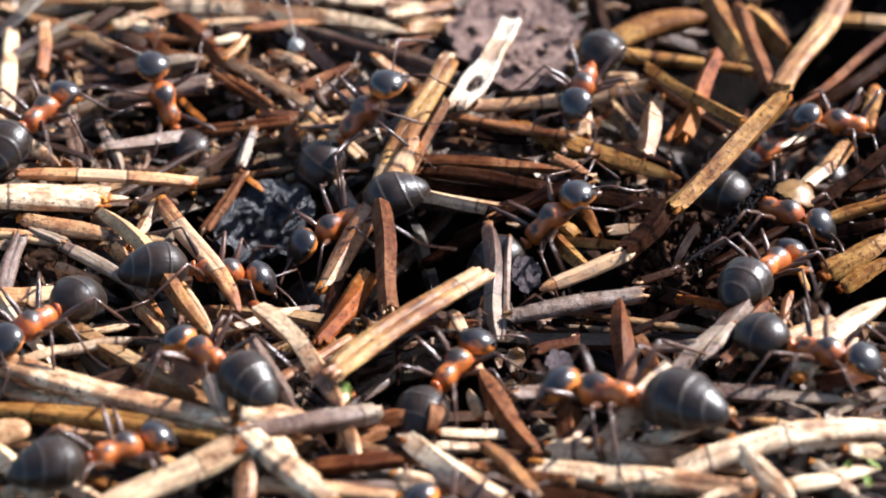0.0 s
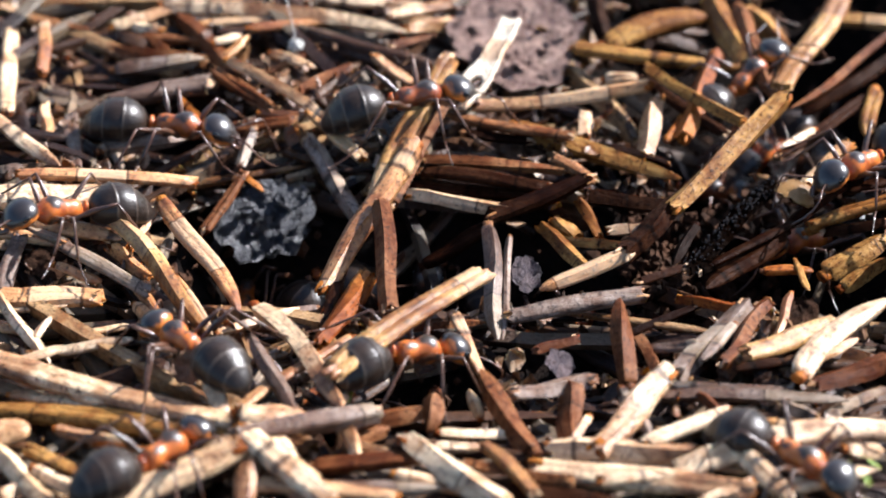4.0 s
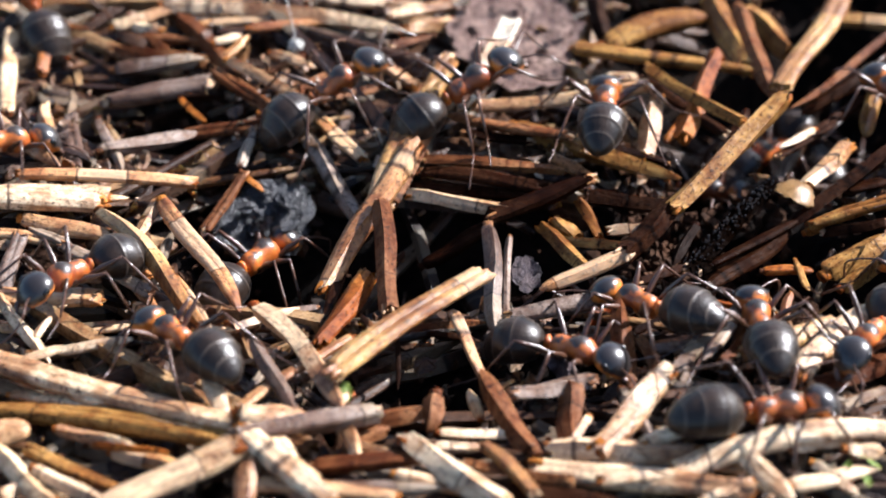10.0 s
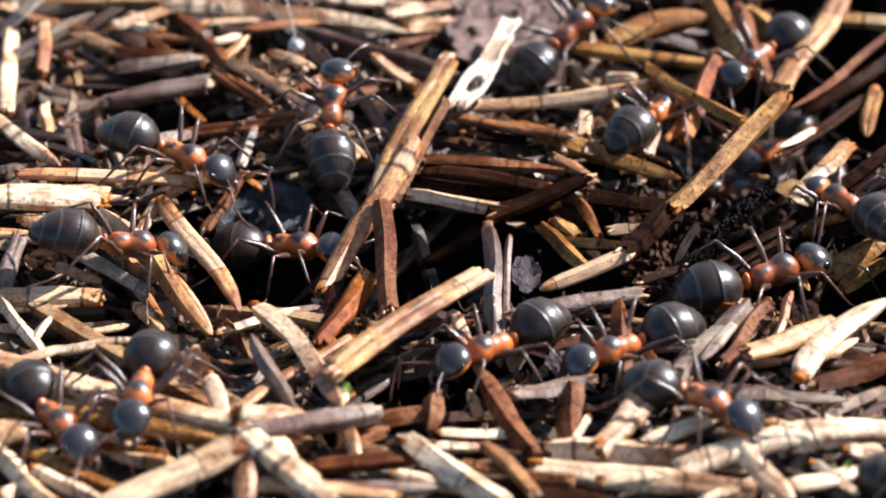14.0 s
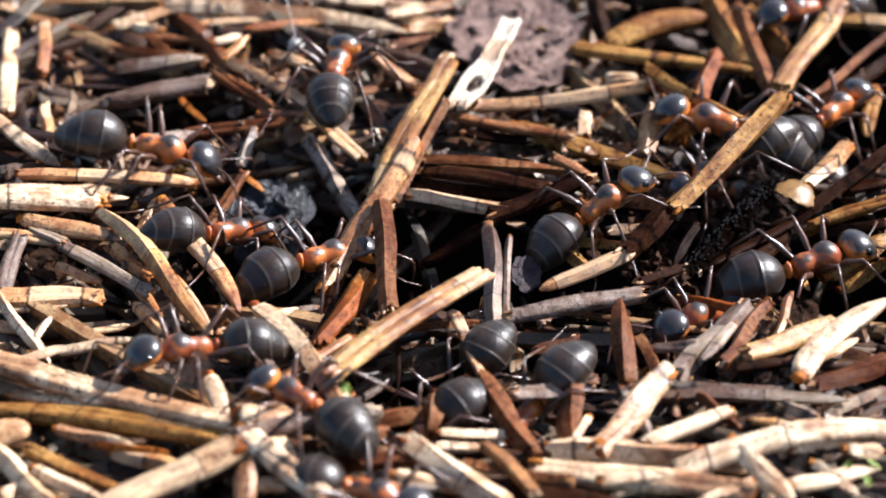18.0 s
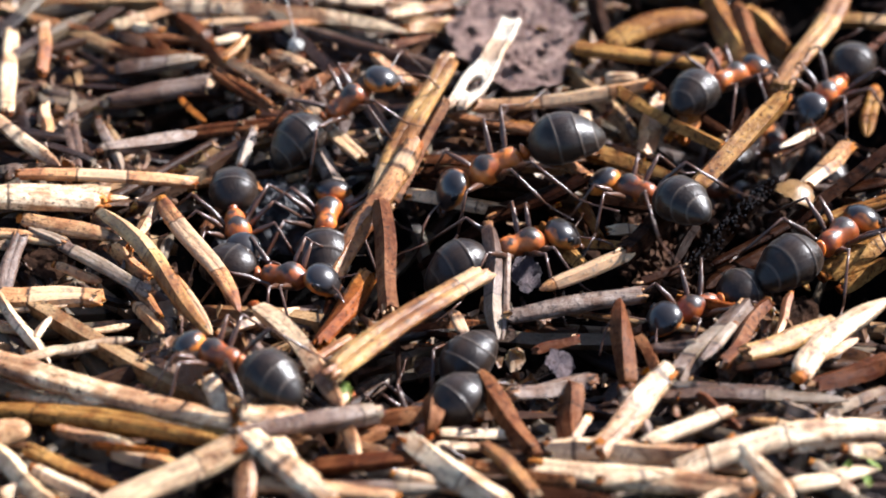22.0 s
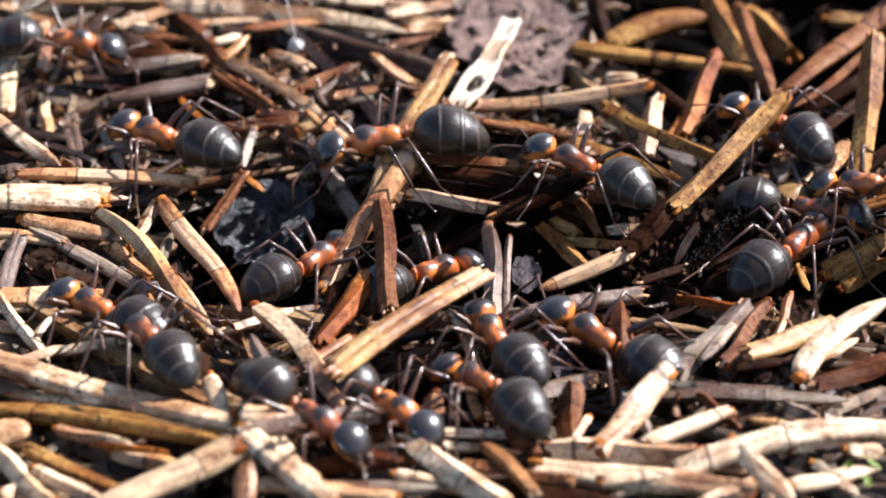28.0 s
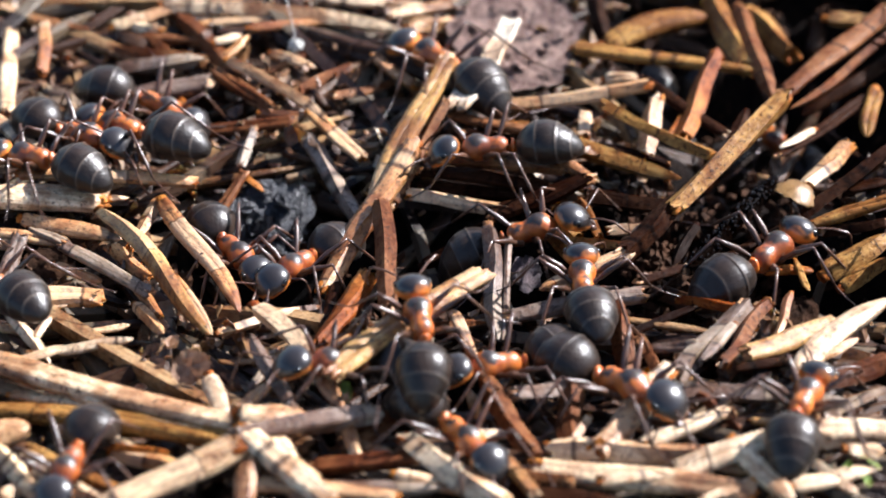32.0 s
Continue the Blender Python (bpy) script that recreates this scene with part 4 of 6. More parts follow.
flake("bark_chip", (4.43, -7.78, 0.51), (1.5, 1.2, 0.25), (40, 20, 40), VIOLET, "small ragged brown bark chip on the litter", 14)
flake("bark_chip", (13.94, -5.24, 0.78), (1.7, 1.3, 0.25), (30, -20, 60), CRUMB, "small ragged brown bark chip on the litter", 15)
flake("bark_chip", (-15.76, -1.78, 0.7), (2.0, 1.4, 0.25), (30, 10, 0), CRUMB, "small ragged brown bark chip on the litter", 16)
flake("dry_bud", (-9.44, -9.48, 1.88), (1.5, 1.4, 0.3), (70, 0, 15), BUD, "curled brown dry bud scale on the needles", 17, "bud scale", 0.9)
for spot, lean in (((14.88, -14.07, 1.78), 20), ((15.32, -14.62, 1.68), 60), ((14.38, -14.84, 1.73), -30), ((15.05, -15.26, 1.52), 10), ((13.72, -15.28, 1.76), 40)):
    flake("moss_leaf", spot, (0.32, 0.6, 0.05), (15, lean / 3, lean), MOSS, "tiny yellow-green moss leaf between needles", 30 + lean, "leaf", 0.5)
flake("moss_leaf", (-3.6, -10.44, 1.44), (0.5, 0.9, 0.06), (20, 0, 5), MOSS, "tiny bright green moss leaf between needles", 18, "leaf", 0.5)


def holed_needle(a, b, width):
    """The bleached flat needle, wider round the hole eaten through it, split at its foot."""
    bm = bmesh.new()
    length = (Vector(b) - Vector(a)).length
    cuts, across = 44, 14
    grid = []
    for i in range(cuts + 1):
        u = i / cuts
        wide = width * (0.62 + 0.38 * math.exp(-((u - 0.70) / 0.20) ** 2) + 0.03 * math.sin(9 * u))
        bend = 0.16 * math.sin(math.pi * u)
        grid.append([bm.verts.new(((u - 0.5) * length * MM, ((j / across - 0.5) * wide + bend) * MM, (0.10 * (abs(2 * j / across - 1)) ** 2 + 0.04 * math.sin(i * 0.5)) * MM)) for j in range(across + 1)])
    for i in range(cuts):
        for j in range(across):
            u, v = (i + 0.5) / cuts, (j + 0.5) / across - 0.5
            hole = ((u - 0.74) / 0.075) ** 2 + ((v - 0.02) / 0.25) ** 2 < 1
            split = u > 0.9 and abs(v + 0.06) < 1.4 * (u - 0.9)
            if not hole and not split:
                bm.faces.new((grid[i][j], grid[i + 1][j], grid[i + 1][j + 1], grid[i][j + 1]))
    bmesh.ops.delete(bm, geom=[v for v in bm.verts if not v.link_faces], context="VERTS")
    bmesh.ops.solidify(bm, geom=bm.faces[:], thickness=0.2 * MM)
    mesh = bpy.data.meshes.new("holed_needle")
    bm.to_mesh(mesh)
    bm.free()
    spread = mesh.attributes.new("grain", "FLOAT_VECTOR", "POINT")
    spread.data.foreach_set("vector", np.array([c / MM for v in mesh.vertices for c in v.co], dtype=np.float32))
    mesh.materials.append(TONES["bleached"])
    ob = new("holed_needle", smooth(mesh))
    ob.matrix_basis = between(a, b, 8)
    tagged(ob, "bleached white needle with a hole eaten through it", "needle")


holed_needle((3.05, 14.24, 1.9), (0.5, 7.21, 1.94), 1.3)


SILK, _, silk_skin = shader("silk")
silk_skin.inputs["Base Color"].default_value = (0.62, 0.60, 0.56, 1)
silk_skin.inputs["Roughness"].default_value = 0.3
DROP = mottled("silk_knot", (0.20, 0.19, 0.17), (0.62, 0.60, 0.56), 3.0, 0.25, 0.0002, 0.8)


def silk_knot(place, tops):
    """A pale grainy knot of silk that hangs on fine threads."""
    thing = new("silk_knot")
    thing.matrix_basis = Matrix.Translation(Vector(place) * MM)
    bm = bmesh.new()
    bmesh.ops.create_icosphere(bm, subdivisions=3, radius=0.32 * MM)
    for v in bm.verts:
        v.co *= 1 + 0.5 * noise.noise(v.co / MM * 7)
    part("knot", bm, DROP, thing)
    for k, top in enumerate(tops):
        far = Vector(top) - Vector(place)
        path = [(*(far * u + Vector((0.1 * math.sin(3.1 * u + k), 0, -0.25 * math.sin(math.pi * u)))), 0.008) for u in (0, 0.2, 0.4, 0.6, 0.8, 1)]
        part("thread", tube(bmesh.new(), path, 5), SILK, thing)
    tagged(thing, "pale grainy knot of silk on fine threads over needles", "silk")


# ---- wood ants ----
def part(name, bm, material, parent, label=""):
    mesh = bpy.data.meshes.new(name)
    bm.to_mesh(mesh)
    bm.free()
    mesh.materials.append(material)
    ob = new(name, smooth(mesh))
    ob.parent = parent
    return tagged(ob, label)


def lathe(bm, rings, sides=18):
    """A closed body through rings (x, z of its axis, half width, half height), in mm."""
    loops = []
    for x, z, w, h in rings:
        loops.append([bm.verts.new((x * MM, w * math.cos(2 * math.pi * s / sides) * MM, (z + h * math.sin(2 * math.pi * s / sides)) * MM)) for s in range(sides)])
    for p, q in zip(loops, loops[1:]):
        for s in range(sides):
            bm.faces.new((p[s], p[(s + 1) % sides], q[(s + 1) % sides], q[s]))
    bm.faces.new(loops[0][::-1])
    bm.faces.new(loops[-1])
    bmesh.ops.recalc_face_normals(bm, faces=bm.faces[:])
    return bm


def tube(bm, points, sides=8):
    """A tapered limb through points (x, y, z, radius), in mm."""
    loops = []
    for i, (x, y, z, r) in enumerate(points):
        a, b = points[max(i - 1, 0)], points[min(i + 1, len(points) - 1)]
        way = Vector([b[k] - a[k] for k in range(3)]).normalized()
        side = way.cross(Vector((0.3, 0.2, 1))).normalized()
        up = side.cross(way)
        loops.append([bm.verts.new((Vector((x, y, z)) + (side * math.cos(2 * math.pi * s / sides) + up * math.sin(2 * math.pi * s / sides)) * r) * MM) for s in range(sides)])
    for p, q in zip(loops, loops[1:]):
        for s in range(sides):
            bm.faces.new((p[s], p[(s + 1) % sides], q[(s + 1) % sides], q[s]))
    bm.faces.new(loops[0][::-1])
    bm.faces.new(loops[-1])
    bmesh.ops.recalc_face_normals(bm, faces=bm.faces[:])
    return bm


def ball(bm, place, size, turn=0.0):
    m = Matrix.Translation(Vector(place) * MM) @ Matrix.Rotation(turn, 4, "Y") @ Matrix.Diagonal((*(v * MM for v in size), 1))
    bmesh.ops.create_uvsphere(bm, u_segments=14, v_segments=9, radius=1, matrix=m)
    return bm


def gaster_rings():
    """Egg-shaped abdomen, pointed behind, whose plates overlap in low steps."""
    out = []
    marks = PLATES
    for k in range(61):
        u = k / 60
        r = (math.sin(math.pi * min(1, u ** 0.86) * 0.985 + 0.02)) ** 0.52
        step = sum(0.035 for q in marks if u > q)
        lip = sum(0.035 * math.exp(-((u - q + 0.014) / 0.016) ** 2) for q in marks)
        out.append((-1.38 - 3.0 * u, 1.06 + 0.22 * math.sin(math.pi * u) - 0.40 * u * u, max(0.04, 1.12 * r * (1 - step * 0.5 + lip)), max(0.04, 0.98 * r * (1 - step * 0.5 + lip))))
    return out


LEGS = {"front": (0.62, ((0, 0, 0), (0.60, 1.25, 1.00), (1.45, 1.95, -0.30), (2.45, 2.45, -0.85))),
        "middle": (0.12, ((0, 0, 0), (-0.15, 1.60, 1.10), (-0.45, 2.65, -0.30), (-0.80, 3.85, -0.85))),
        "hind": (-0.42, ((0, 0, 0), (-1.15, 1.40, 1.30), (-2.35, 2.45, -0.25), (-3.70, 3.15, -0.85)))}


def first_ant():
    ant = new("wood_ant")
    part("gaster", lathe(bmesh.new(), gaster_rings(), 24), GASTER, ant, "black egg-shaped gaster with overlapping plates")
    part("petiole", lathe(bmesh.new(), ((-1.45, 0.88, 0.08, 0.08), (-1.36, 0.95, 0.14, 0.14), (-1.26, 1.08, 0.26, 0.36), (-1.16, 1.10, 0.27, 0.40), (-1.06, 0.95, 0.15, 0.16), (-0.95, 0.92, 0.10, 0.10)), 12), RED, ant)
    thorax = lathe(bmesh.new(), ((-1.02, 0.95, 0.14, 0.14), (-0.96, 1.00, 0.34, 0.36), (-0.80, 1.04, 0.44, 0.50), (-0.55, 1.06, 0.47, 0.54), (-0.36, 1.06, 0.46, 0.53), (-0.22, 1.06, 0.44, 0.51), (-0.12, 1.07, 0.44, 0.51),
                                 (0.04, 1.10, 0.46, 0.55), (0.28, 1.13, 0.55, 0.64), (0.52, 1.13, 0.61, 0.64), (0.76, 1.09, 0.58, 0.58), (0.95, 1.04, 0.46, 0.44), (1.10, 0.99, 0.28, 0.27), (1.26, 0.98, 0.18, 0.18)), 18)
    crease = thorax.verts[:]
    for v in crease:
        x = v.co.x / MM
        dent = 0.03 * math.exp(-((x + 0.17) / 0.05) ** 2) + 0.035 * math.exp(-((x - 0.18) / 0.05) ** 2)
        v.co.y, v.co.z = v.co.y * (1 - dent), v.co.z - dent * 0.6 * max(0, v.co.z - 1.05 * MM)
    part("thorax", thorax, RED, ant, "reddish-orange thorax")
    # the head hangs forward and down from the neck; its own space has x forward
    skull = lathe(bmesh.new(), ((-0.72, 0.0, 0.10, 0.10), (-0.66, 0.0, 0.34, 0.26), (-0.52, 0.0, 0.56, 0.40), (-0.30, 0.02, 0.70, 0.48), (-0.05, 0.03, 0.74, 0.51), (0.20, 0.02, 0.71, 0.49),
                                (0.42, 0.0, 0.62, 0.43), (0.60, -0.03, 0.52, 0.34), (0.74, -0.06, 0.40, 0.24), (0.82, -0.08, 0.28, 0.14), (0.85, -0.09, 0.10, 0.05)), 20)
    head = part("head", skull, HEAD, ant, "black-crowned head with red cheeks")
    head.matrix_basis = pose(1.90 * MM, 0, 1.06 * MM, 0, 34, 0)
    head.scale = (1.07, 1.07, 1.07)
    for side in (1, -1):
        part("eye", ball(bmesh.new(), (-0.02, side * 0.66, 0.16), (0.19, 0.09, 0.15)), EYE_BLACK, head, "glossy black compound eye")
        part("mandible", tube(bmesh.new(), ((0.72, side * 0.26, -0.10, 0.13), (0.95, side * 0.26, -0.16, 0.12), (1.12, side * 0.12, -0.22, 0.08), (1.18, side * 0.02, -0.24, 0.03))), LEG, head)
        feeler = tube(bmesh.new(), ((0, 0, 0, 0.06), (0.08, side * 0.10, 0.08, 0.04), (0.5, side * 0.55, 0.38, 0.042), (0.82, side * 0.92, 0.50, 0.055), (0.95, side * 1.02, 0.46, 0.042),
                                    (1.25, side * 1.06, 0.22, 0.048), (1.7, side * 0.98, -0.06, 0.055), (2.1, side * 0.82, -0.28, 0.052), (2.28, side * 0.74, -0.36, 0.02)), 6)
        antenna = part("antenna", feeler, LEG, head, "elbowed dark antenna")
        antenna.matrix_basis = pose(0.52 * MM, side * 0.24 * MM, 0.22 * MM)
        for kind, (x, way) in LEGS.items():
            o, knee, ankle, toe = [Vector((p[0], side * p[1], p[2])) for p in way]
            mid = (o + knee) / 2 + Vector((0, 0, 0.05))
            limb = tube(bmesh.new(), ((*o, 0.18), (*(o + (knee - o) * 0.12), 0.19), (*(o + (knee - o) * 0.2), 0.085), (*(o + (knee - o) * 0.32), 0.12), (*mid, 0.135), (*(o + (knee - o) * 0.8), 0.09), (*knee, 0.06)))
            leg = part("leg", limb, LEG, ant)
            leg.matrix_basis = pose(x * MM, side * 0.30 * MM, 0.78 * MM)
            lower = tube(bmesh.new(), ((0, 0, 0, 0.055), (*((ankle - knee) * 0.3), 0.06), (*((ankle - knee) * 0.7), 0.07), (*(ankle - knee), 0.045)))
            shin = part("tibia", lower, LEG, leg)
            shin.matrix_basis = Matrix.Translation(knee * MM)
            foot = tube(bmesh.new(), ((0, 0, 0, 0.04), (*((toe - ankle) * 0.4 + Vector((0, 0, -0.06))), 0.032), (*((toe - ankle) * 0.9), 0.028), (*(toe - ankle), 0.04)), 6)
            tarsus = part("tarsus", foot, LEG, leg)
            tarsus.matrix_basis = Matrix.Translation(ankle * MM)
    return tagged(ant, "red wood ant worker with orange thorax and black gaster", "ant", "wood ants on the mound")


silk_knot((-6.5, 12.35, 1.7), ((-7.07, 14.34, 3.2), (-6.82, 14.02, 3.4)))
pattern_ant = first_ant()
used = []


def wood_ant(size):
    """One more ant; the first call takes the pattern itself."""
    ant = copy_thing(pattern_ant, pose(0, 0, 0)) if used else pattern_ant
    ant.scale = (size, size, size)
    used.append(ant)
    k = len(used)
    gaster = next(o for o in ant.children if o.name.startswith("gaster"))
    waist = Matrix.Translation((-1.35 * MM, 0, 0.93 * MM))
    gaster.matrix_basis = waist @ pose(0, 0, 0, 0, 9 * math.sin(2.4 * k), 13 * math.sin(1.7 * k)) @ waist.inverted()
    return ant


def crawl(ant, *rows):
    """Key an ant along rows of (s, x, y, z, heading, rise) in mm and degrees, its legs striding by the way it covers."""
    rows = list(rows)
    if rows[0][0] > 0:
        rows.insert(0, (0, *rows[0][1:]))
    if rows[-1][0] < 32:
        rows.append((32, *rows[-1][1:]))
    walk(ant, [(t, pose(x * MM, y * MM, z * MM, 0, -rise, turn)) for t, x, y, z, turn, rise in rows])
    ts = [r[0] for r in rows]
    went = [0.0]
    for p, q in zip(rows, rows[1:]):
        went.append(went[-1] + math.dist(p[1:4], q[1:4]) + abs(q[4] - p[4]) * 0.025)
    phase0 = went[-1] + len(used)
    first, last = ts[1] if rows[0][1:] == rows[1][1:] else 0, ts[-2] if rows[-1][1:] == rows[-2][1:] else 32
    steps = sorted({0, 32, *[round(first + 0.2 * k, 1) for k in range(int((last - first) / 0.2) + 1)]})
    way = [float(np.interp(t, ts, went)) for t in steps]
    legs = [o for o in ant.children if o.name.startswith("leg")]
    for i, leg in enumerate(legs):
        rest = leg.matrix_basis.copy()
        side = 1 if rest.translation.y > 0 else -1
        keys, old = [], None
        for t, d in zip(steps, way):
            if old is not None and abs(d - old) < 0.03 and t not in (0, 32):
                continue
            old = d
            a = d / 2.6 * 2 * math.pi + math.pi * ((i // 3 + i) % 2) + phase0
            keys.append((t, rest @ pose(0, 0, 0, side * 9 * max(0, math.cos(a)), 0, side * -17 * math.sin(a))))
        walk(leg, keys)
    head = next(o for o in ant.children if o.name.startswith("head"))
    for k, antenna in enumerate(o for o in head.children if o.name.startswith("antenna")):
        rest = antenna.matrix_basis.copy()
        beats = [t for t in steps if t in (0, 32) or round(t * 10) % 4 == 0]
        walk(antenna, [(t, rest @ pose(0, 0, 0, 0, 14 * math.sin(2.3 * t + phase0 + k * 2), 12 * math.sin(3.1 * t + phase0 * 2 + k))) for t in beats])


def motions():
    walk(shoved_needle, [(0, between((8.87, 10.54, 1.78), (12.65, 6.84, 1.5))), (18.6, between((8.87, 10.54, 1.78), (12.65, 6.84, 1.5))),
                         (20, between((7.88, 7.36, 1.66), (11.64, 4.45, 1.28))), (22, between((7.71, 8.55, 1.77), (11.5, 5.52, 1.26))),
                         (24, between((7.78, 8.64, 1.77), (11.57, 5.77, 1.26))), (25, between((6.98, 7.7, 1.78), (10.76, 5.13, 1.19))),
                         (28, between((6.97, 7.53, 1.78), (11.15, 4.73, 1.25))), (32, between((6.93, 7.61, 1.78), (11.11, 4.82, 1.25)))])
    walk(carried_needle, [(0, between((23.63, 10.06, 3.84), (21.99, 3.03, 1.79))), (25.6, between((23.63, 10.06, 3.84), (21.99, 3.03, 1.79))),
                          (27.5, between((18.39, 9.57, 3.53), (17.23, 2.9, 1.6))), (28, between((18.52, 9.99, 3.55), (17.14, 3.08, 1.58))),
                          (29, between((17.23, 8.91, 3.45), (16.75, 2.06, 1.41))), (30, between((18.23, 8.9, 3.51), (16.6, 2.38, 1.41))),
                          (31, between((21.17, 7, 4.15), (19.72, 1.72, 1.61))), (32, between((23.17, 7.42, 3.87), (21.47, 1.36, 1.88)))])
    walk(slipping_needle, [(0, between((18.3, 17.52, 1.08), (14.64, 9.32, 1.57))), (23.1, between((18.3, 17.52, 1.08), (14.64, 9.32, 1.57))),
                           (24.2, between((21.71, 22.45, 2.41), (18.3, 15.81, 1.46))), (25.4, between((25.95, 28.68, 2.26), (21.86, 19.73, 2.21))), (32, between((25.95, 28.68, 2.26), (21.86, 19.73, 2.21)))])
    walk(grey_needle, [(0, between((27.52, 24.47, 1.54), (22.14, 17.54, 1.43))), (23.6, between((27.52, 24.47, 1.54), (22.14, 17.54, 1.43))),
                       (24.8, between((20.2, 16.1, 1.31), (15.06, 9.6, 1.53))), (32, between((20.07, 15.86, 1.28), (14.87, 9.17, 1.53)))])
    ants = [wood_ant(size) for size in (0.92, 0.98, 0.92, 0.92, 0.92, 0.92, 0.92, 0.92, 0.92, 0.92, 1.12, 0.92, 0.92, 0.92, 0.92, 0.95, 0.92, 0.92, 0.92, 1.02, 0.92, 0.97, 0.92, 0.92, 1.02, 0.92, 0.92, 1.07, 0.92, 1.01, 0.92, 0.92, 0.92, 0.95, 1.04, 0.92, 0.92, 0.92, 0.94, 0.93, 0.97, 0.92, 0.92, 0.92, 0.92, 0.92, 0.92, 0.92, 0.92, 0.92, 0.92, 0.94, 0.92, 0.92, 0.92, 0.92, 0.92, 0.92, 0.92, 0.92, 0.92, 0.92, 0.92, 0.92, 0.92, 0.92, 0.95)]
    crawl(ants[0],
          (0, -12.27, 9.12, 0.61, 120, 48), (1, -13.91, 10.4, 0.8, 109, 14), (2, -15.83, 13.92, 0.91, 118, 19), (3, -17.25, 16.59, 1, 115, 19),
          (4.3, -19.61, 29.19, -6.7, 123, 35))
    crawl(ants[1],
          (0, -3.05, 6.79, 1.16, 37, 38), (1, -2.18, 7.61, 1.08, 25, 28), (2, -1.05, 8.35, 0.93, 10, 13), (3, -1.12, 8.33, 0.9, 24, 2),
          (6, -0.61, 5.99, 1.94, -1, -1), (7, -0.02, 6.52, 1.91, 3, 4), (8, 0.88, 6.1, 1.93, 6, 8), (9, 1.32, 7.07, 1.87, 21, 10),
          (10, 1.4, 7.87, 1.86, 31, 18), (11, 2.5, 10.04, 1.73, 39, 12), (12, 4.15, 10.21, 1.73, 41, 0), (13, 5.51, 12.82, 0.79, 54, 5),
          (14, 6, 13.7, 0.86, 45, 17), (17, 7.12, 16.05, 0.91, 67, 1), (17.6, 8.57, 22.5, 0.97, 62, 19), (20, 8.7, 24.64, 0.97, 62, 20))
    crawl(ants[2],
          (0, -4.03, 1.22, -0.52, -152, -15), (1, -6.15, 2.66, -0.31, -166, 10), (2, -9.27, 1.68, -0.09, -164, 13), (3, -11.69, -0.79, 0.96, -146, 20),
          (5, -18.5, -0.31, 1.43, -155, 8), (6, -19.2, 0.2, 1.38, -192, -14), (7, -23.36, 1.19, 1.02, -199, -14))
    crawl(ants[3],
          (0, -9.17, -2.51, -0.18, 10, -17), (1, -8.07, -2.81, -0.27, -26, 8), (2, -5.78, -3.72, -0.15, -23, 12), (3, -4.88, -4.27, 0.04, -46, 17),
          (4.6, -3.84, 0.22, -5.97, -52, 5))
    crawl(ants[4],
          (0.5, -0.15, 5.89, -5.97, -107, 11), (2, -2.1, 0.53, -1.26, -146, 10), (3, -2.88, 0.06, -0.87, -194, -16), (4.6, -6.5, 4.48, -6.37, -224, -8))
    crawl(ants[5],
          (0, 4.6, 0.53, 0.25, 31, 33), (1, 7.92, 1.73, 0.94, 39, 20), (2, 9.34, 4.2, 0.63, 39, 23), (3, 10.81, 6.48, 0.25, 39, 26),
          (4.5, 15.48, 13.75, 0.06, 46, 17), (5.5, 19.32, 17.6, 0.74, 30, 32), (7, 22.39, 21.47, 1.42, 30, 32))
    crawl(ants[6],
          (0, 13.76, 1.73, -0.35, -24, -4), (0.5, 15.82, 1.43, -0.05, -40, 7), (1, 18.98, -0.84, 0.76, -37, 7), (2, 21.73, -3, 1.36, -34, 9))
    crawl(ants[7],
          (0, 17.11, 7.14, 0.17, 167, 4), (1, 17.29, 6.86, 0.22, 172, 11), (2, 18.62, 4.01, 1.1, 165, -16), (2.5, 17.87, 3.88, 1, 196, -4),
          (3, 17.12, 3.75, 0.9, 228, 9), (5, 17.26, 1.22, 0.86, 208, 5), (6.5, 19.52, -3.47, 1.14, 249, 7), (7.8, 22.11, 6.74, -6.95, 251, 10))
    crawl(ants[8],
          (0, 12.92, -2.36, -0.07, 55, -14), (1, 16.03, -0.01, -0.1, 52, -4), (2, 16.99, 0.29, 0.06, 42, -2), (3, 19.18, 0.18, 1.08, 42, -3),
          (4.5, 22.22, 0.01, 1.45, 40, -9))
    crawl(ants[9],
          (0, 14.15, -9.07, 1.24, -27, 8), (1, 17.85, -8.62, 1.15, -24, 7), (2, 20.81, -8.81, 0.69, -18, 9), (3.2, 24.6, -10, 0.6, -18, 4))
    crawl(ants[10],
          (0, 6.32, -11.04, 0.6, 150, -13), (0.5, 1.49, -9.96, 0.42, 196, 8), (1, -3.29, -10.56, 0.91, 160, -0), (1.5, -7.78, -8.99, 1.12, 157, -5),
          (2, -12.13, -9.1, 0.87, 172, -11), (2.5, -14.99, -9.24, 0.6, 199, 5), (3, -16.42, -11.8, 0.39, 246, 6), (4, -19.57, -16.28, 0.79, 249, 7))
    crawl(ants[11],
          (0, 0.4, -8.56, -0.01, 56, 6), (0.5, 2.87, -8.37, 0.5, 18, 6), (1, 5.37, -7.18, 0.15, -20, 5), (2, 7.05, -8.95, 0.69, -22, 14),
          (3, 8.78, -11.33, 1.31, -46, 5), (3.5, 11.01, -13.07, 1.26, -45, 5), (5, 14.66, -16.9, 0.98, -46, 5), (6.3, 16.49, -8.8, -6.77, -44, 3))
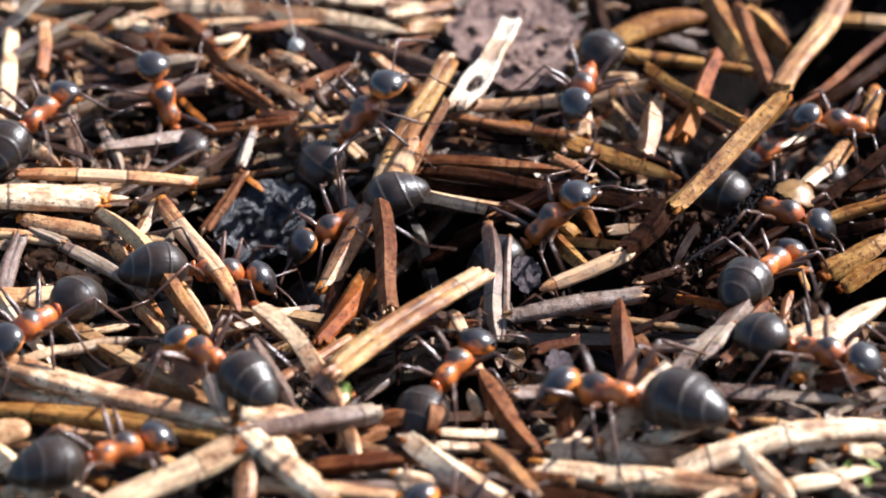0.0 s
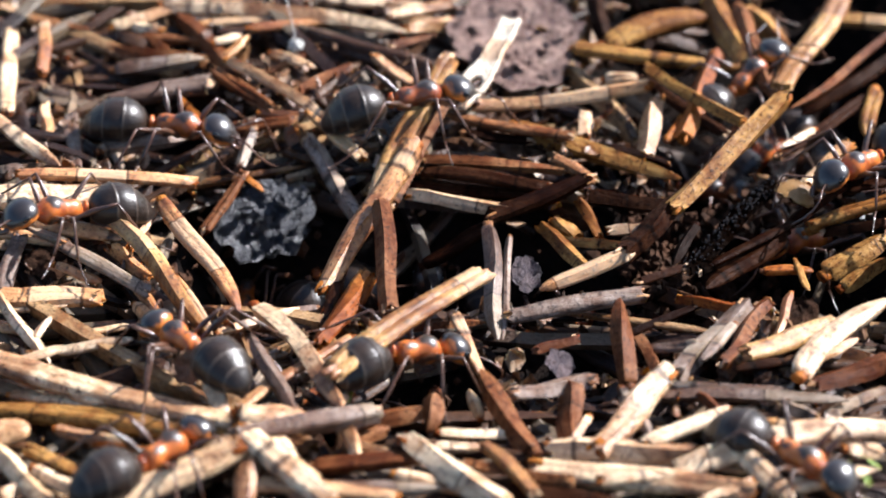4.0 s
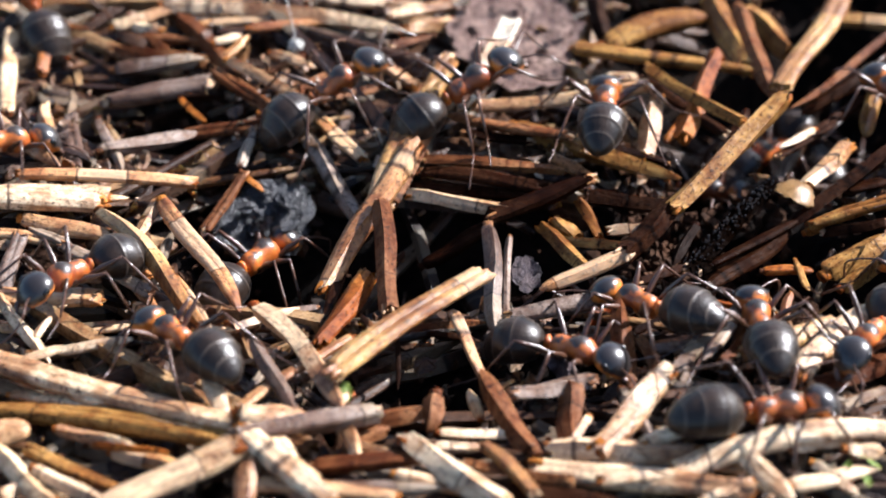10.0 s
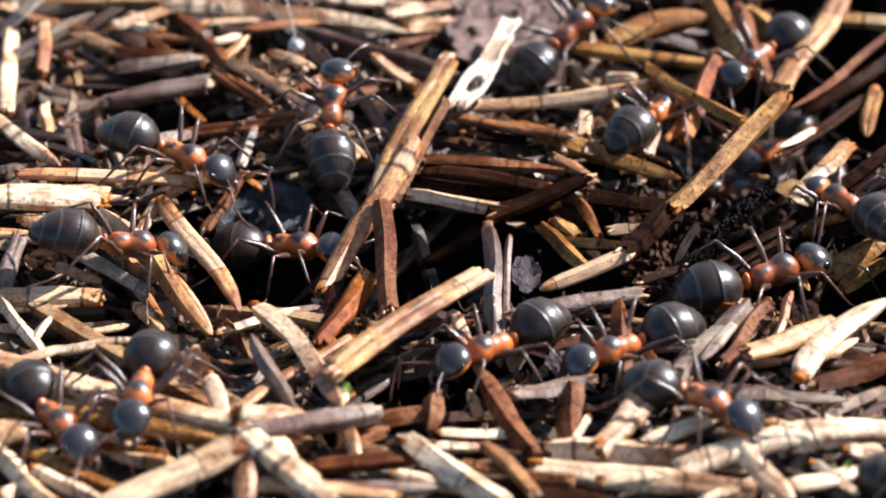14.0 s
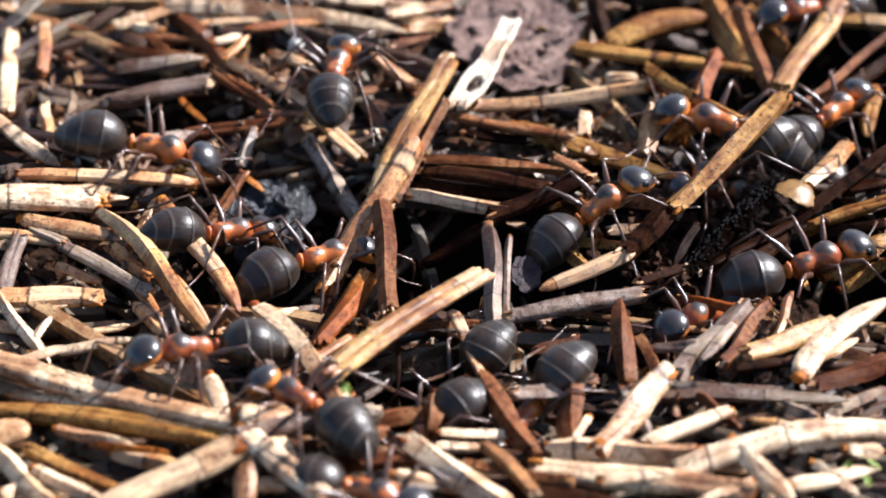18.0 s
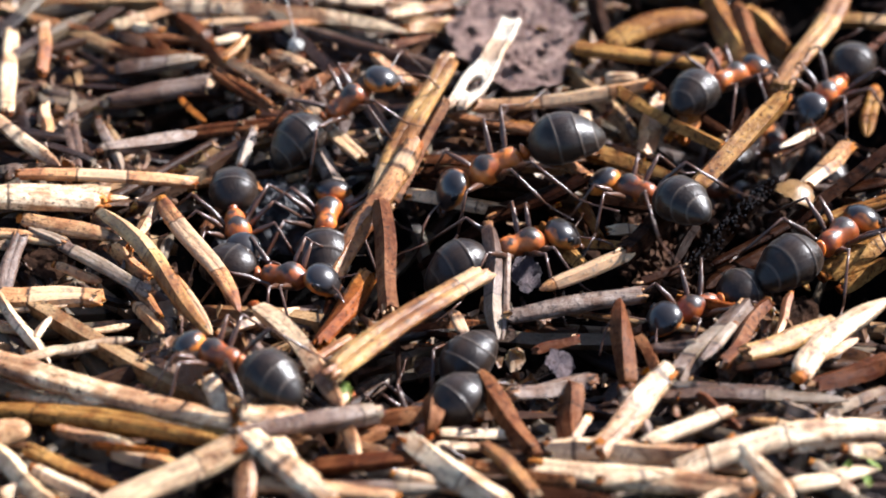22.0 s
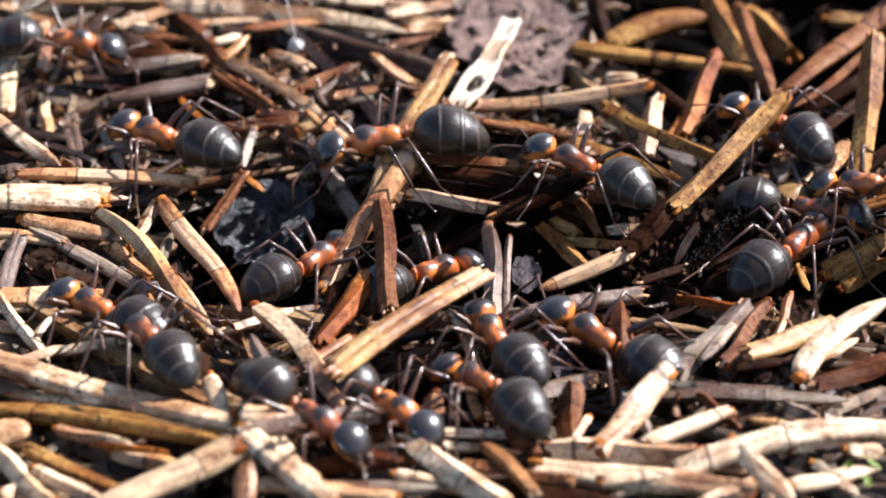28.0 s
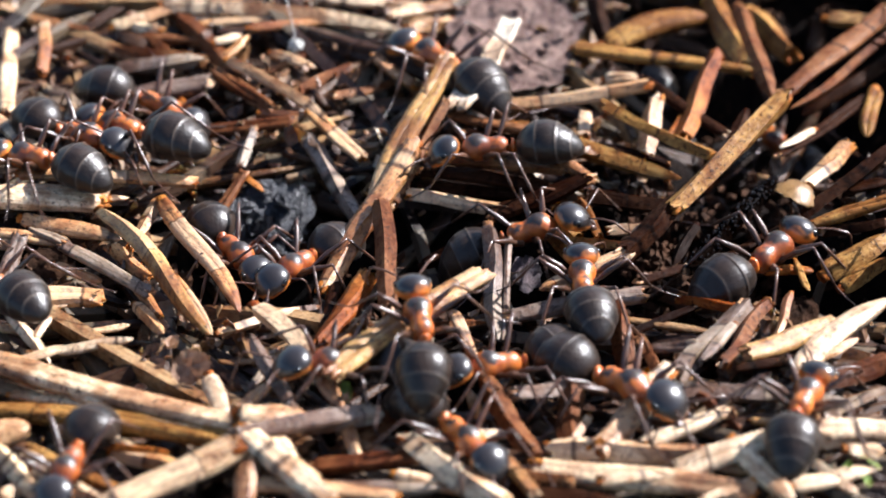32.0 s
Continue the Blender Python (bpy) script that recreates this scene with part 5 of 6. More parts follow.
    crawl(ants[12],
          (0, -8.67, -9.53, 1.38, 132, -11), (1, -8.84, -9.21, 1.38, 133, -11), (3, -9.43, -8.81, 1.36, 131, -10), (6, -9.9, -8.24, 1.29, 133, -9),
          (7, -9.83, -8.26, 1.3, 136, -7), (9, -9.96, -8.21, 1.29, 131, -11), (12, -10, -8.33, 1.3, 132, -14), (12.5, -10.54, -8.78, 1.28, 178, -3),
          (13, -11.08, -9.24, 1.27, 224, 9), (14, -11.09, -11.46, 1.29, 266, 8), (15.5, -10.77, -15.21, 1.07, 278, -0), (17, -10.08, -20.64, 0.91, 272, 2))
    crawl(ants[13],
          (0, -11.75, -14.42, 1.09, 36, -7), (1, -10.4, -13.21, 1.21, 47, -7), (2, -10.35, -13.27, 1.2, 53, -6), (3, -10.49, -13.48, 1.18, 50, -6),
          (4.5, -9.28, -15.73, 1.22, 52, -5), (5.5, -7.83, -18.02, 0.96, 59, -5), (6.8, -8.79, -10.15, -6.7, 58, -3))
    crawl(ants[14],
          (0, -15.52, -7.16, 0.98, -124, 10), (1, -16.56, -7.87, 0.93, -120, 7), (2, -19.9, -10.81, 0.85, -117, 6))
    crawl(ants[15],
          (0, -17.01, 6.64, 1, 59, 2), (1, -14.4, 6.91, 0.94, 34, 1), (2, -12.36, 7, 0.35, -11, 5), (3, -12.2, 7.37, 0.25, -15, 8),
          (5.5, -9.14, 5.2, 0.92, -6, -8), (6, -8.82, 5.27, 0.95, -7, -8), (7, -8.6, 5.18, 0.93, -35, -2), (8, -8.05, 6.35, 1.05, 5, 6),
          (9, -5.88, 8.1, 1.24, 45, 1), (10, -4.28, 8.81, 1.28, 29, 22), (11, -4.25, 8.95, 1.35, 27, 30), (12, -4.79, 8.92, 1.31, 47, 22),
          (13, -5.82, 7.54, 1.35, 67, 36), (14, -4.63, 7.49, 1.17, 84, 23), (17, -4.41, 9.35, 1.22, 79, -0), (18, -4.61, 9.74, 1.25, 81, -1),
          (19, -4.41, 9.14, 1.22, 66, -4), (20, -4.53, 8.3, 1.18, 84, 12), (21, -3.64, 7.73, 1.17, 34, 26), (22, -3.77, 7.56, 1.14, 30, 22),
          (23, -3.15, 8.49, 1.07, 29, 9), (24, -0.48, 10.91, 0.8, 10, 12), (25, 3.14, 9.65, 0.79, -4, -5), (25.6, 4.84, 11.01, 0.78, 0, 0),
          (27.4, 11.06, 19.26, 0.85, 36, 26), (29, 15.29, 27.04, 1.07, 28, 31))
    crawl(ants[16],
          (0, 6.11, 9.26, 0.91, -106, 1), (1, 3.67, 5.06, 1.09, -133, -10), (2, 1.6, 3.13, 0.2, -138, -10), (3, 1.03, 0.72, -0.09, -114, 4),
          (4.5, -0.11, 5.31, -6.04, -115, 2))
    crawl(ants[17],
          (4.3, 6.69, 8.19, -5.89, 66, 22), (5.5, 7.38, 5.05, 1.09, 81, 19), (6, 6.89, 6.62, 1.11, 109, 8), (7, 6.47, 6.38, 1.11, 119, -8),
          (8, 6.43, 6.61, 1.1, 116, -8), (9, 6.23, 6.74, 1.09, 117, -7), (10, 6.92, 7.31, 1.09, 88, -13), (11, 7.15, 7.98, 1.07, 90, -13),
          (12, 7.56, 7.95, 1.08, 74, -13), (13, 8.77, 7.92, 1.03, 68, -9), (14, 9.29, 8.38, -0.11, 60, -13), (15.6, 13.53, 19.48, -4.28, 58, 9))
    crawl(ants[18],
          (3.2, 15.74, 8.14, -7.18, -154, 14), (4.5, 14.18, -0.77, -0.22, -159, 11), (5.5, 11.62, -1.19, -0.25, -172, 4), (6, 9.59, -3.47, 0.07, -145, 9),
          (7, 9.55, -4.23, 0.15, -152, 11), (8, 8.6, -4.59, 0.17, -144, 13), (9, 7.2, -6.35, 0.64, -200, -13), (10, 7.7, -5.47, 0.6, -225, -13),
          (10.5, 6.53, -6.13, 0.55, -192, -1), (11, 5.39, -6.46, 0.23, -160, 11), (12, 4.33, -6.82, 0.18, -161, -6), (13, 1.94, -8.37, 0.53, -159, -0),
          (14, 1.68, -7.99, 0.46, -146, 7), (17, 1.21, -8.18, 0.3, -204, -19), (17.5, 0.85, -8.28, 0.09, -170, -4), (18, 0.49, -8.5, -1.39, -136, -20),
          (19, 0, -9.05, -1.41, -139, -20), (20, -0.11, -9.17, -1.4, -131, -20), (21, -0.52, -9.25, -1.41, -156, -20), (22, -0.32, -9.05, -1.41, -138, -20),
          (23, 0.56, -8.68, -1.39, -128, -20), (23.17, 1.17, -8.53, 0.28, -177, 4), (23.33, 1.79, -8.32, 0.5, -226, -2), (23.5, 2.42, -7.91, 0.54, -274, -8),
          (24, 2.96, -7.48, 0.46, -286, -8), (25, 2.85, -7.19, 0.46, -287, -8), (27.5, 3.23, -5.86, 0.5, -269, -10), (28, 1.94, -7.27, 0.49, -251, -8),
          (29, 3.34, -6.33, 0.41, -266, -8), (30, 2.55, -8.3, 0.59, -246, -13), (30.5, 2.18, -8.41, 0.59, -203, -2), (31, 1.81, -8.46, 0.53, -159, 8),
          (32, 1.89, -9.14, 0.62, -159, 9))
    crawl(ants[19],
          (4, -7.33, 4.84, -5.4, 122, 4), (5.5, -9.59, 1.75, 0.48, 141, 20), (6, -11.11, 2.43, 0.95, 146, 35), (7, -12.62, 8.61, 0.22, 120, 16),
          (8, -14.05, 10.14, 0.66, 109, 10), (9, -16.04, 11.63, 0.68, 106, 7), (10, -18.95, 17.07, 0.94, 109, 20), (11.3, -21.53, 29.91, -6.87, 114, 34))
    crawl(ants[20],
          (3.2, -17.23, -3.58, -6.95, 102, 0), (4.5, -15.29, -12.23, 0.74, 100, -4), (5.5, -14.8, -9.34, 0.79, 93, -2), (6, -14.19, -8.21, 0.85, 85, 1),
          (7, -14.22, -4.92, 0.63, 61, -10), (8, -13.05, -5.24, 0.34, 48, -14), (8.5, -12.98, -5.06, 0.36, 94, -16), (9, -12.91, -4.89, 0.39, 140, -18),
          (9.5, -13.85, -4.36, 0.5, 186, -2), (10, -14.66, -4.45, 1.12, 231, 13), (11, -15.26, -5.53, 1.08, 261, 9), (12, -15.61, -7.79, 0.93, 249, 9),
          (13, -16.15, -10.38, 0.71, 284, 9), (14, -13.94, -12.65, 0.97, 306, 6), (14.5, -12.95, -14.07, 1.09, 303, 7), (16, -11.14, -17.84, 1.04, 310, 8),
          (17.3, -12.63, -9.61, -6.94, 312, 5))
    crawl(ants[21],
          (3.2, -5.33, -1.46, -7.98, 22, -9), (4.5, -4.73, -12.05, 1.33, 32, -16), (5.5, -2.34, -9.55, 0.49, 35, -12), (6, -0.74, -8.83, -0.04, 31, -11),
          (7, 3.91, -9.14, 0.42, 16, -10), (8, 7.79, -11.37, 1.09, -28, 12), (9, 8.07, -12.3, 1.18, -24, 12), (10, 11.98, -12.37, 1.29, 18, -6),
          (11, 12.66, -12.75, 1.35, 16, -7), (12, 14.13, -13.77, 1.38, 14, -14), (13, 18.42, -14.43, 0.94, -19, 10), (14.5, 25.5, -17, 0.9, -19, 6))
    crawl(ants[22],
          (0.6, -7.55, -2.06, -5.86, 20, -15), (2, -4.61, -10.22, 1.37, 12, -17), (3, -2.78, -9.3, 0.93, 27, -18), (6, 0.89, -7.38, 0.23, 26, -9),
          (7, 1.67, -8.1, 0.46, 30, -7), (8, 3.54, -7.01, 0.32, 39, -11), (9, 3.44, -6.68, 0.35, 38, -10), (9.5, 4.27, -7.08, 0.16, 2, 0),
          (10, 5.07, -7.68, 0.13, -34, 10), (11, 7.23, -9.49, 0.89, -31, 18), (12, 7.97, -10.38, 1.11, -46, 15), (13, 9.3, -10.34, 1.36, -67, 13),
          (14, 9.68, -12.02, 1.35, -45, 10), (15.5, 12.88, -15.16, 1.36, -45, 7), (17, 16.61, -18.19, 1.08, -47, 12), (18.3, 18.74, -9.69, -7.14, -38, 3))
    crawl(ants[23],
          (3.7, 19.78, -6.35, -7.06, 114, 10), (5, 17.5, -15.1, 1, 111, 3), (6, 16.15, -12.29, 1.25, 104, -1), (7, 14.39, -9.7, 1.29, 112, -5),
          (8, 12.43, -9.31, 1.33, 116, 4), (9, 12.86, -7.14, 1.17, 85, -7), (10, 11.95, -7.41, 1.28, 94, -11), (11, 10.87, -8.08, 1.33, 129, -9),
          (12, 9.85, -7.69, 1.16, 158, -15), (13, 10.37, -11.46, 1.4, 144, -15), (13.5, 8.44, -9.92, 1.09, 178, -5), (14, 6.55, -7.86, 0.32, 211, 5),
          (16.5, 3.55, -10.22, -0.74, 225, -22), (17, 3.44, -10.26, -0.72, 227, -22), (18, 3.21, -10.43, -0.68, 224, -22), (19, 3.28, -10.05, -0.7, 224, -22),
          (20, 3.44, -10.01, -0.72, 225, -22), (21.4, 2.93, -3.26, -6.4, 226, 9))
    crawl(ants[24],
          (9.5, 6.01, 0.78, -5.35, 63, -7), (11, 7.49, -4.51, 0.27, 35, -12), (12, 7.55, -4.64, 0.28, 37, -11), (13, 10.83, -4.92, 0.69, 12, -3),
          (14, 13.04, -2.8, -0.1, 26, 1), (16.5, 14.75, -1.82, -0.24, 24, 2), (17, 14.89, -1.71, -0.25, 26, 1), (18, 14.91, -1.84, -0.23, 24, 5),
          (19, 14.75, -1.45, -0.25, 25, 10), (20, 14.68, -1.22, -0.26, 31, 13), (21, 15.6, -0.33, -0.27, 44, 6), (22, 15.8, -0.43, -0.24, 49, -5),
          (23, 15.81, -0.37, -0.24, 50, -5), (24, 15.74, 0.19, -0.23, 40, -3), (25, 15.65, 0.4, -0.24, 42, -3), (28, 14.2, -0.68, -0.35, 58, -9),
          (29, 13.77, 0.51, -0.47, 65, 3), (30, 13.71, 0.89, -0.47, 59, 11), (31, 13.19, 0.15, -0.48, 59, 7), (32, 13.14, -1.19, -0.34, 49, 0))
    crawl(ants[25],
          (8.5, 22.51, 19.65, -6.93, 111, 1), (9.8, 19.99, 8.26, 0.87, 109, -4), (11, 16.97, 12.54, 0.08, 130, -5), (11.5, 16.48, 12.98, 0.05, 171, 1),
          (12, 15.99, 13.43, 0.02, 211, 7), (13, 16.37, 11.49, 0.21, 238, 1), (14, 13.89, 12.26, 0.13, 228, -2), (16, 14.44, 15.78, 0.02, 212, 14),
          (17, 14.12, 16.04, 0.04, 207, 16), (17.75, 13.9, 18.71, 0.72, 168, 17), (18.5, 13.84, 22.37, 0.77, 128, 18))
    crawl(ants[26],
          (15, 1.85, 5.26, -6.04, 78, -5), (16.5, 4.57, -0.24, 0.11, 42, -1), (17, 6.16, 0.94, 0.22, 37, 6), (18, 6.73, 0.91, 0.81, 30, 22),
          (19, 6.31, 0.88, 0.36, 56, 1), (20, 7.23, 1.16, 0.94, 51, 20), (21, 10.32, 6.85, 0.22, 43, -3), (22, 12.36, 10.09, 0.5, 41, -6),
          (23.5, 15.94, 18.66, 0.51, 46, 26), (24.8, 18, 30.62, -6.82, 36, 37))
    crawl(ants[27],
          (14.2, 15.78, 16.39, -7.67, 135, -6), (15.5, 13.91, 4.78, 0.65, 134, -7), (17, 12.86, 6.24, 0.71, 136, -6), (18, 11.55, 7.19, 0.11, 158, 4),
          (19, 8.49, 6.14, 0.83, 190, -6), (20, 4.91, 8.15, 0.77, 190, -12), (21, 3.77, 5.03, 0.98, 198, -21), (22, 2.59, 3.18, 0.87, 197, -21),
          (23, 2.78, 4.69, 0.88, 201, -3), (24, 0.38, 3.22, -0.06, 225, -8), (25, -0.22, 1.28, -0.45, 243, -4), (25.5, 0.11, 1.15, -0.4, 240, -1),
          (26.5, -0.92, 3.63, 0.8, 198, 7), (27.5, -2.14, 5.3, 0.87, 185, -7), (28, -2.56, 4.9, 0.83, 187, -9), (29, -3.68, 3.67, 0.63, 236, -1),
          (30, -4.41, 3.16, 0.2, 243, -0), (31, -3.81, 6.06, 0.85, 205, -11), (31.5, -1.94, 9.91, 0.83, 202, 14), (31.75, -1.12, 10.58, 0.74, 168, 5),
          (32, -0.3, 11.33, 0.6, 135, -4))
    crawl(ants[28],
          (9.6, -25, -0.4, 1.25, -17, 6), (11, -20.71, -1.17, 1.25, -17, 18), (12, -18.85, -1.3, 1.41, 23, -10), (13, -15.38, -0.96, 1.29, 22, -14), (14, -12.61, -2.35, 1.07, 16, -18),
          (16.5, -9.94, 0.01, -0.21, 34, -17), (17, -9.26, 0.13, -0.41, 37, -19), (18, -8.93, 0.33, -0.49, 34, -19), (19, -8.42, 0.13, -0.61, 17, -19),
          (20, -8.12, -0.56, -0.53, -20, 4), (21, -6.59, -3.31, -0.22, -33, 12), (22, -6.18, -2.57, -0.4, -22, 12), (22.5, -6.81, -2.26, -0.43, 13, 6),
          (23, -7.44, -1.95, -0.46, 48, 0), (24, -6.62, -0.92, -0.55, 50, -12), (25, -5.12, -0.38, -0.58, 46, -8), (27.5, -5.68, -0.33, -0.62, 53, -10),
          (28, -5.17, -1.41, -0.51, 54, -8), (28.33, -5.34, -1.93, -0.45, 5, 0), (28.67, -5.51, -2.46, -0.39, -44, 8), (29, -5.67, -2.98, -0.32, -92, 16),
          (30, -5.19, -2.35, -0.39, -103, 16), (31, -5.4, -2.32, -0.41, -108, 15), (32, -5.97, -1.88, -0.48, -122, 14))
    crawl(ants[29],
          (14.2, -23.17, 19.24, -7.09, -15, 4), (15.5, -20.4, 7.62, 0.93, -21, 8), (17, -15.94, 7.09, 0.89, -25, 9), (18, -11.97, 4.48, 0.76, -8, -10),
          (19, -6.91, 3.62, 0.57, -1, -2), (20, -6.54, 3.35, 0.25, -7, -9), (21, -5.13, 2.97, -1.15, 27, -6), (22, -4.77, 2.11, -1.15, 85, -2),
          (23, -4.06, 2.65, -0.75, 106, -2), (24, -6.15, 4.03, 0.6, 95, 11), (25, -7.07, 4.17, 0.73, 125, 6), (27.5, -10.53, 4.32, 0.76, 140, -8),
          (28, -11.95, 5.65, 0.56, 142, -9), (29, -13.99, 5.85, 0.92, 130, -10), (30, -14.13, 5.66, 0.94, 144, -9), (31, -13.47, 5.59, 0.89, 148, -9),
          (32, -13.38, 5.69, 0.87, 145, -8))
    crawl(ants[30],
          (19, -4.46, 3.85, -6.47, 119, -4), (20.4, -5.61, 0.95, -1.58, 124, 7), (21, -6.88, 1.75, -0.8, 130, 19), (21.7, -7.18, 4.01, -2.48, 118, 6),
          (22.5, -7.51, 8.14, -6.87, 113, -5))
    crawl(ants[31],
          (19.5, -11.48, 12.54, -5.92, -83, 10), (21, -9.04, 0.96, -0.34, -81, 4), (22, -8.4, 0.85, -0.53, -78, 5), (23, -8.49, 0.21, -0.59, -74, 6),
          (24.2, -8.18, 4.75, -6.24, -71, 3))
    crawl(ants[32],
          (14.2, 1.16, -6.56, -7.39, 145, -9), (15.5, 1.04, -15.44, 0.94, 145, -9), (17, -2.52, -13.34, 0.98, 141, -9), (18, -5.24, -11.9, 1.45, 139, -6),
          (19, -5.4, -11.42, 1.46, 142, -7), (20, -7.08, -9.8, 1.35, 125, -10), (21, -7.78, -9.85, 1.37, 140, -11), (22, -8.05, -9.6, 1.37, 142, -12),
          (23, -8.95, -9.67, 1.39, 149, -11), (24, -9.12, -10.16, 1.39, 150, -13), (25, -9.15, -10.08, 1.4, 152, -14), (27.5, -10.72, -8.25, 1.22, 125, -14),
          (28, -11.13, -8, 1.14, 124, -15), (29, -12.16, -7.47, 0.99, 142, -18), (29.5, -12.71, -8.61, 0.98, 188, -6), (30, -13.25, -9.74, 0.98, 234, 6),
          (31, -14.17, -11.39, 0.9, 239, 7), (32, -13.28, -15.22, 1.07, 260, 8))
    crawl(ants[33],
          (13.7, -8.75, 0.76, -7.99, -65, 2), (15, -7.54, -10.17, 1.34, -69, 9), (16.5, -5.49, -11.95, 1.43, -45, -7), (17, -4.53, -13.01, 1.22, -41, -10),
          (17.5, -3.14, -14.28, 1.01, -42, 7), (18, -2.24, -16.76, 1.15, -35, 13), (19, 0.13, -19.33, 1.13, -29, 13), (20.3, 0.07, -10.77, -7.35, -24, 10))
    crawl(ants[34],
          (24.7, 15.65, -0.52, -7.72, 172, 10), (26, 13.89, -10.88, 1.24, 153, -6), (27.5, 8.71, -9.48, 1.08, 154, -5), (28, 5.72, -6.81, 0.05, 138, 3),
          (29, 5.41, -5.97, 0.19, 117, -5), (30, 4.33, -7.25, 0.04, 162, -10), (30.25, 4.32, -8.17, 0.11, 197, -0), (30.5, 4.3, -9.2, 0.26, 231, 9),
          (31, 4.97, -10.44, 0.34, 263, 8), (31.5, 6.12, -10.92, 0.61, 299, 12), (32, 6.85, -10.63, 0.76, 318, 12))
    crawl(ants[35],
          (26, 3.65, -6.99, -4.27, 148, -13), (28, 1.45, -10.12, 0.65, 135, -14), (29, 0.61, -10.21, 0.4, 104, -13), (30, 0.08, -8.7, 0.48, 91, -2),
          (31, -0.38, -8.35, 1.56, 110, -5), (32, -0.86, -8.66, 2.54, 100, 6))
    crawl(ants[36],
          (24.7, -9.38, 0.94, -7.76, -43, -2), (26, -8.7, -4.38, -3.29, -50, 6), (27.5, -5.4, -11.89, 1.45, -44, 1), (28, -4.58, -12.81, 1.29, -42, 0),
          (29, -3.3, -15.37, 1.06, -58, 9), (30, -0.98, -18.51, 1.14, -59, 8), (31.3, -1.14, -9.81, -7.38, -57, 6))
    crawl(ants[37],
          (26, -4.35, -3.03, -4.66, -59, 12), (27.5, -2, -11.08, 0.69, -51, 6), (28, -1.64, -11.76, 0.74, -51, 8), (29, -1.89, -12.64, 0.88, -37, 9),
          (30, 0.08, -13.08, 0.89, -64, -1), (31, 0.42, -13.3, 0.9, -56, 1), (32, 0.72, -13.37, 0.89, -56, 3))
    crawl(ants[38],
          (25.5, 11.38, 8.2, -4.2, -4, -5), (27.5, 13.98, 2.2, -0.3, -5, -7), (28, 15.18, 1.6, -0.18, -13, -1), (29, 18.85, -0.52, 0.71, -30, 16),
          (30, 22.28, -2.46, 1.37, -19, 10))
    crawl(ants[39],
          (20.5, 9.13, 6.99, -6.15, 90, -5), (22, 8.06, 1.34, 0.88, 138, -13), (23, 7.44, 1.75, 0.9, 138, -7), (24, 6.81, 2.35, 0.98, 149, -6),
          (25, 5.7, 3.24, 1.15, 137, -8), (27.5, 5.44, 3.21, 1.14, 146, 1), (28, 5.4, 3.09, 1.14, 146, 2), (29, 5.54, 3.23, 1.14, 174, 8),
          (30, 5.88, 3.04, 1.12, 159, -6), (31, 4.12, 4.59, 1.13, 176, 5), (32, 1.85, 4.27, 1, 182, -3))
    crawl(ants[40],
          (5, -8.34, 2.53, -5.72, 85, -1), (6, -7.98, -1, -2.96, 85, -9), (7, -7.91, 0.16, -2.85, 83, -3), (8, -7.79, 0.04, -2.66, 81, -2),
          (9, -7.71, 0.54, -2.69, 77, -3), (10, -7.65, 0.59, -2.04, 57, -7), (11, -7.65, 0.92, -2.07, 56, -7), (12, -7.02, 1.23, -2.13, 57, -0),
          (13, -6.84, 0.95, -2.1, 52, -9), (13.5, -6.35, 0.51, -1.54, 15, 2), (14, -5.9, 0.7, -1.47, -22, 12), (15.5, -5.75, -0.16, -1.39, 10, 0),
          (17, -5.52, -2.02, -0.5, 42, -12), (18, -4.92, -1.2, -0.56, 32, -10), (19, -2.67, -0.65, -0.48, -21, 11), (20, -0.81, -2.93, -0.03, 20, -10),
          (21, 1.74, -2.79, -0.01, -24, 10), (22, 3.11, -0.98, -0.07, 20, 2), (23, 3.74, -2.16, -0.01, 21, 1), (24, 7.52, 0.26, 0.86, 13, 16),
          (25, 11.29, 3.6, 0.2, 25, 29), (25.5, 12.89, 4.53, 0.8, 23, 27), (27.3, 19.86, 12.84, 0.2, 23, 27), (29, 25.04, 18.15, 0.98, 57, 2))
    crawl(ants[41],
          (21.5, 5.76, 9.81, -5.12, 44, -7), (23, 8.23, 4.6, 0.9, 31, 2), (24, 10.54, 7.14, 0.23, 33, 3), (25, 13.43, 5.95, 0.95, -15, 9),
          (25.5, 15.01, 7.31, 0.37, 23, -12), (27, 20.84, 8.19, 0.94, 16, -5), (29, 27.25, 9.57, 1.04, 2, 2))
    crawl(ants[42],
          (14.2, 18.37, 30.21, -6.99, -158, 11), (15.5, 16.44, 18.68, 0.19, -157, 12), (17, 16.51, 16.56, -0.04, -140, 12), (18, 16.21, 16.42, -0.05, -151, 12),
          (18.5, 16.11, 16.13, -0.04, -187, -1), (19, 16, 15.84, -0.03, -223, -14), (20, 15.63, 17.32, 0, -239, -7), (21.5, 13.97, 23.07, 0.75, -233, 12))
    crawl(ants[43],
          (15, 14.16, 11.64, -5.27, 62, -13), (16, 15.08, 8.82, -2.65, 15, 0), (17, 15.89, 5.35, 0.43, -31, 14), (17.5, 16.41, 6.98, 0.17, 9, 9),
          (18, 16.87, 8.24, 0.18, 48, 4), (19, 16.89, 9.24, 0.17, 33, -5), (20, 16.79, 9.23, 0.18, 34, -3), (21, 18.73, 11.58, 0.23, 49, -6),
          (22.5, 23.26, 15.13, 0.79, 48, -1))
    crawl(ants[44],
          (15.5, 14.54, 11.18, -4.26, -132, 9), (17, 11.99, 4.68, -0.22, -164, -20), (20, 11.57, 4.44, -0.34, -157, -9), (21.4, 11.3, 9.56, -5.17, -140, -3))
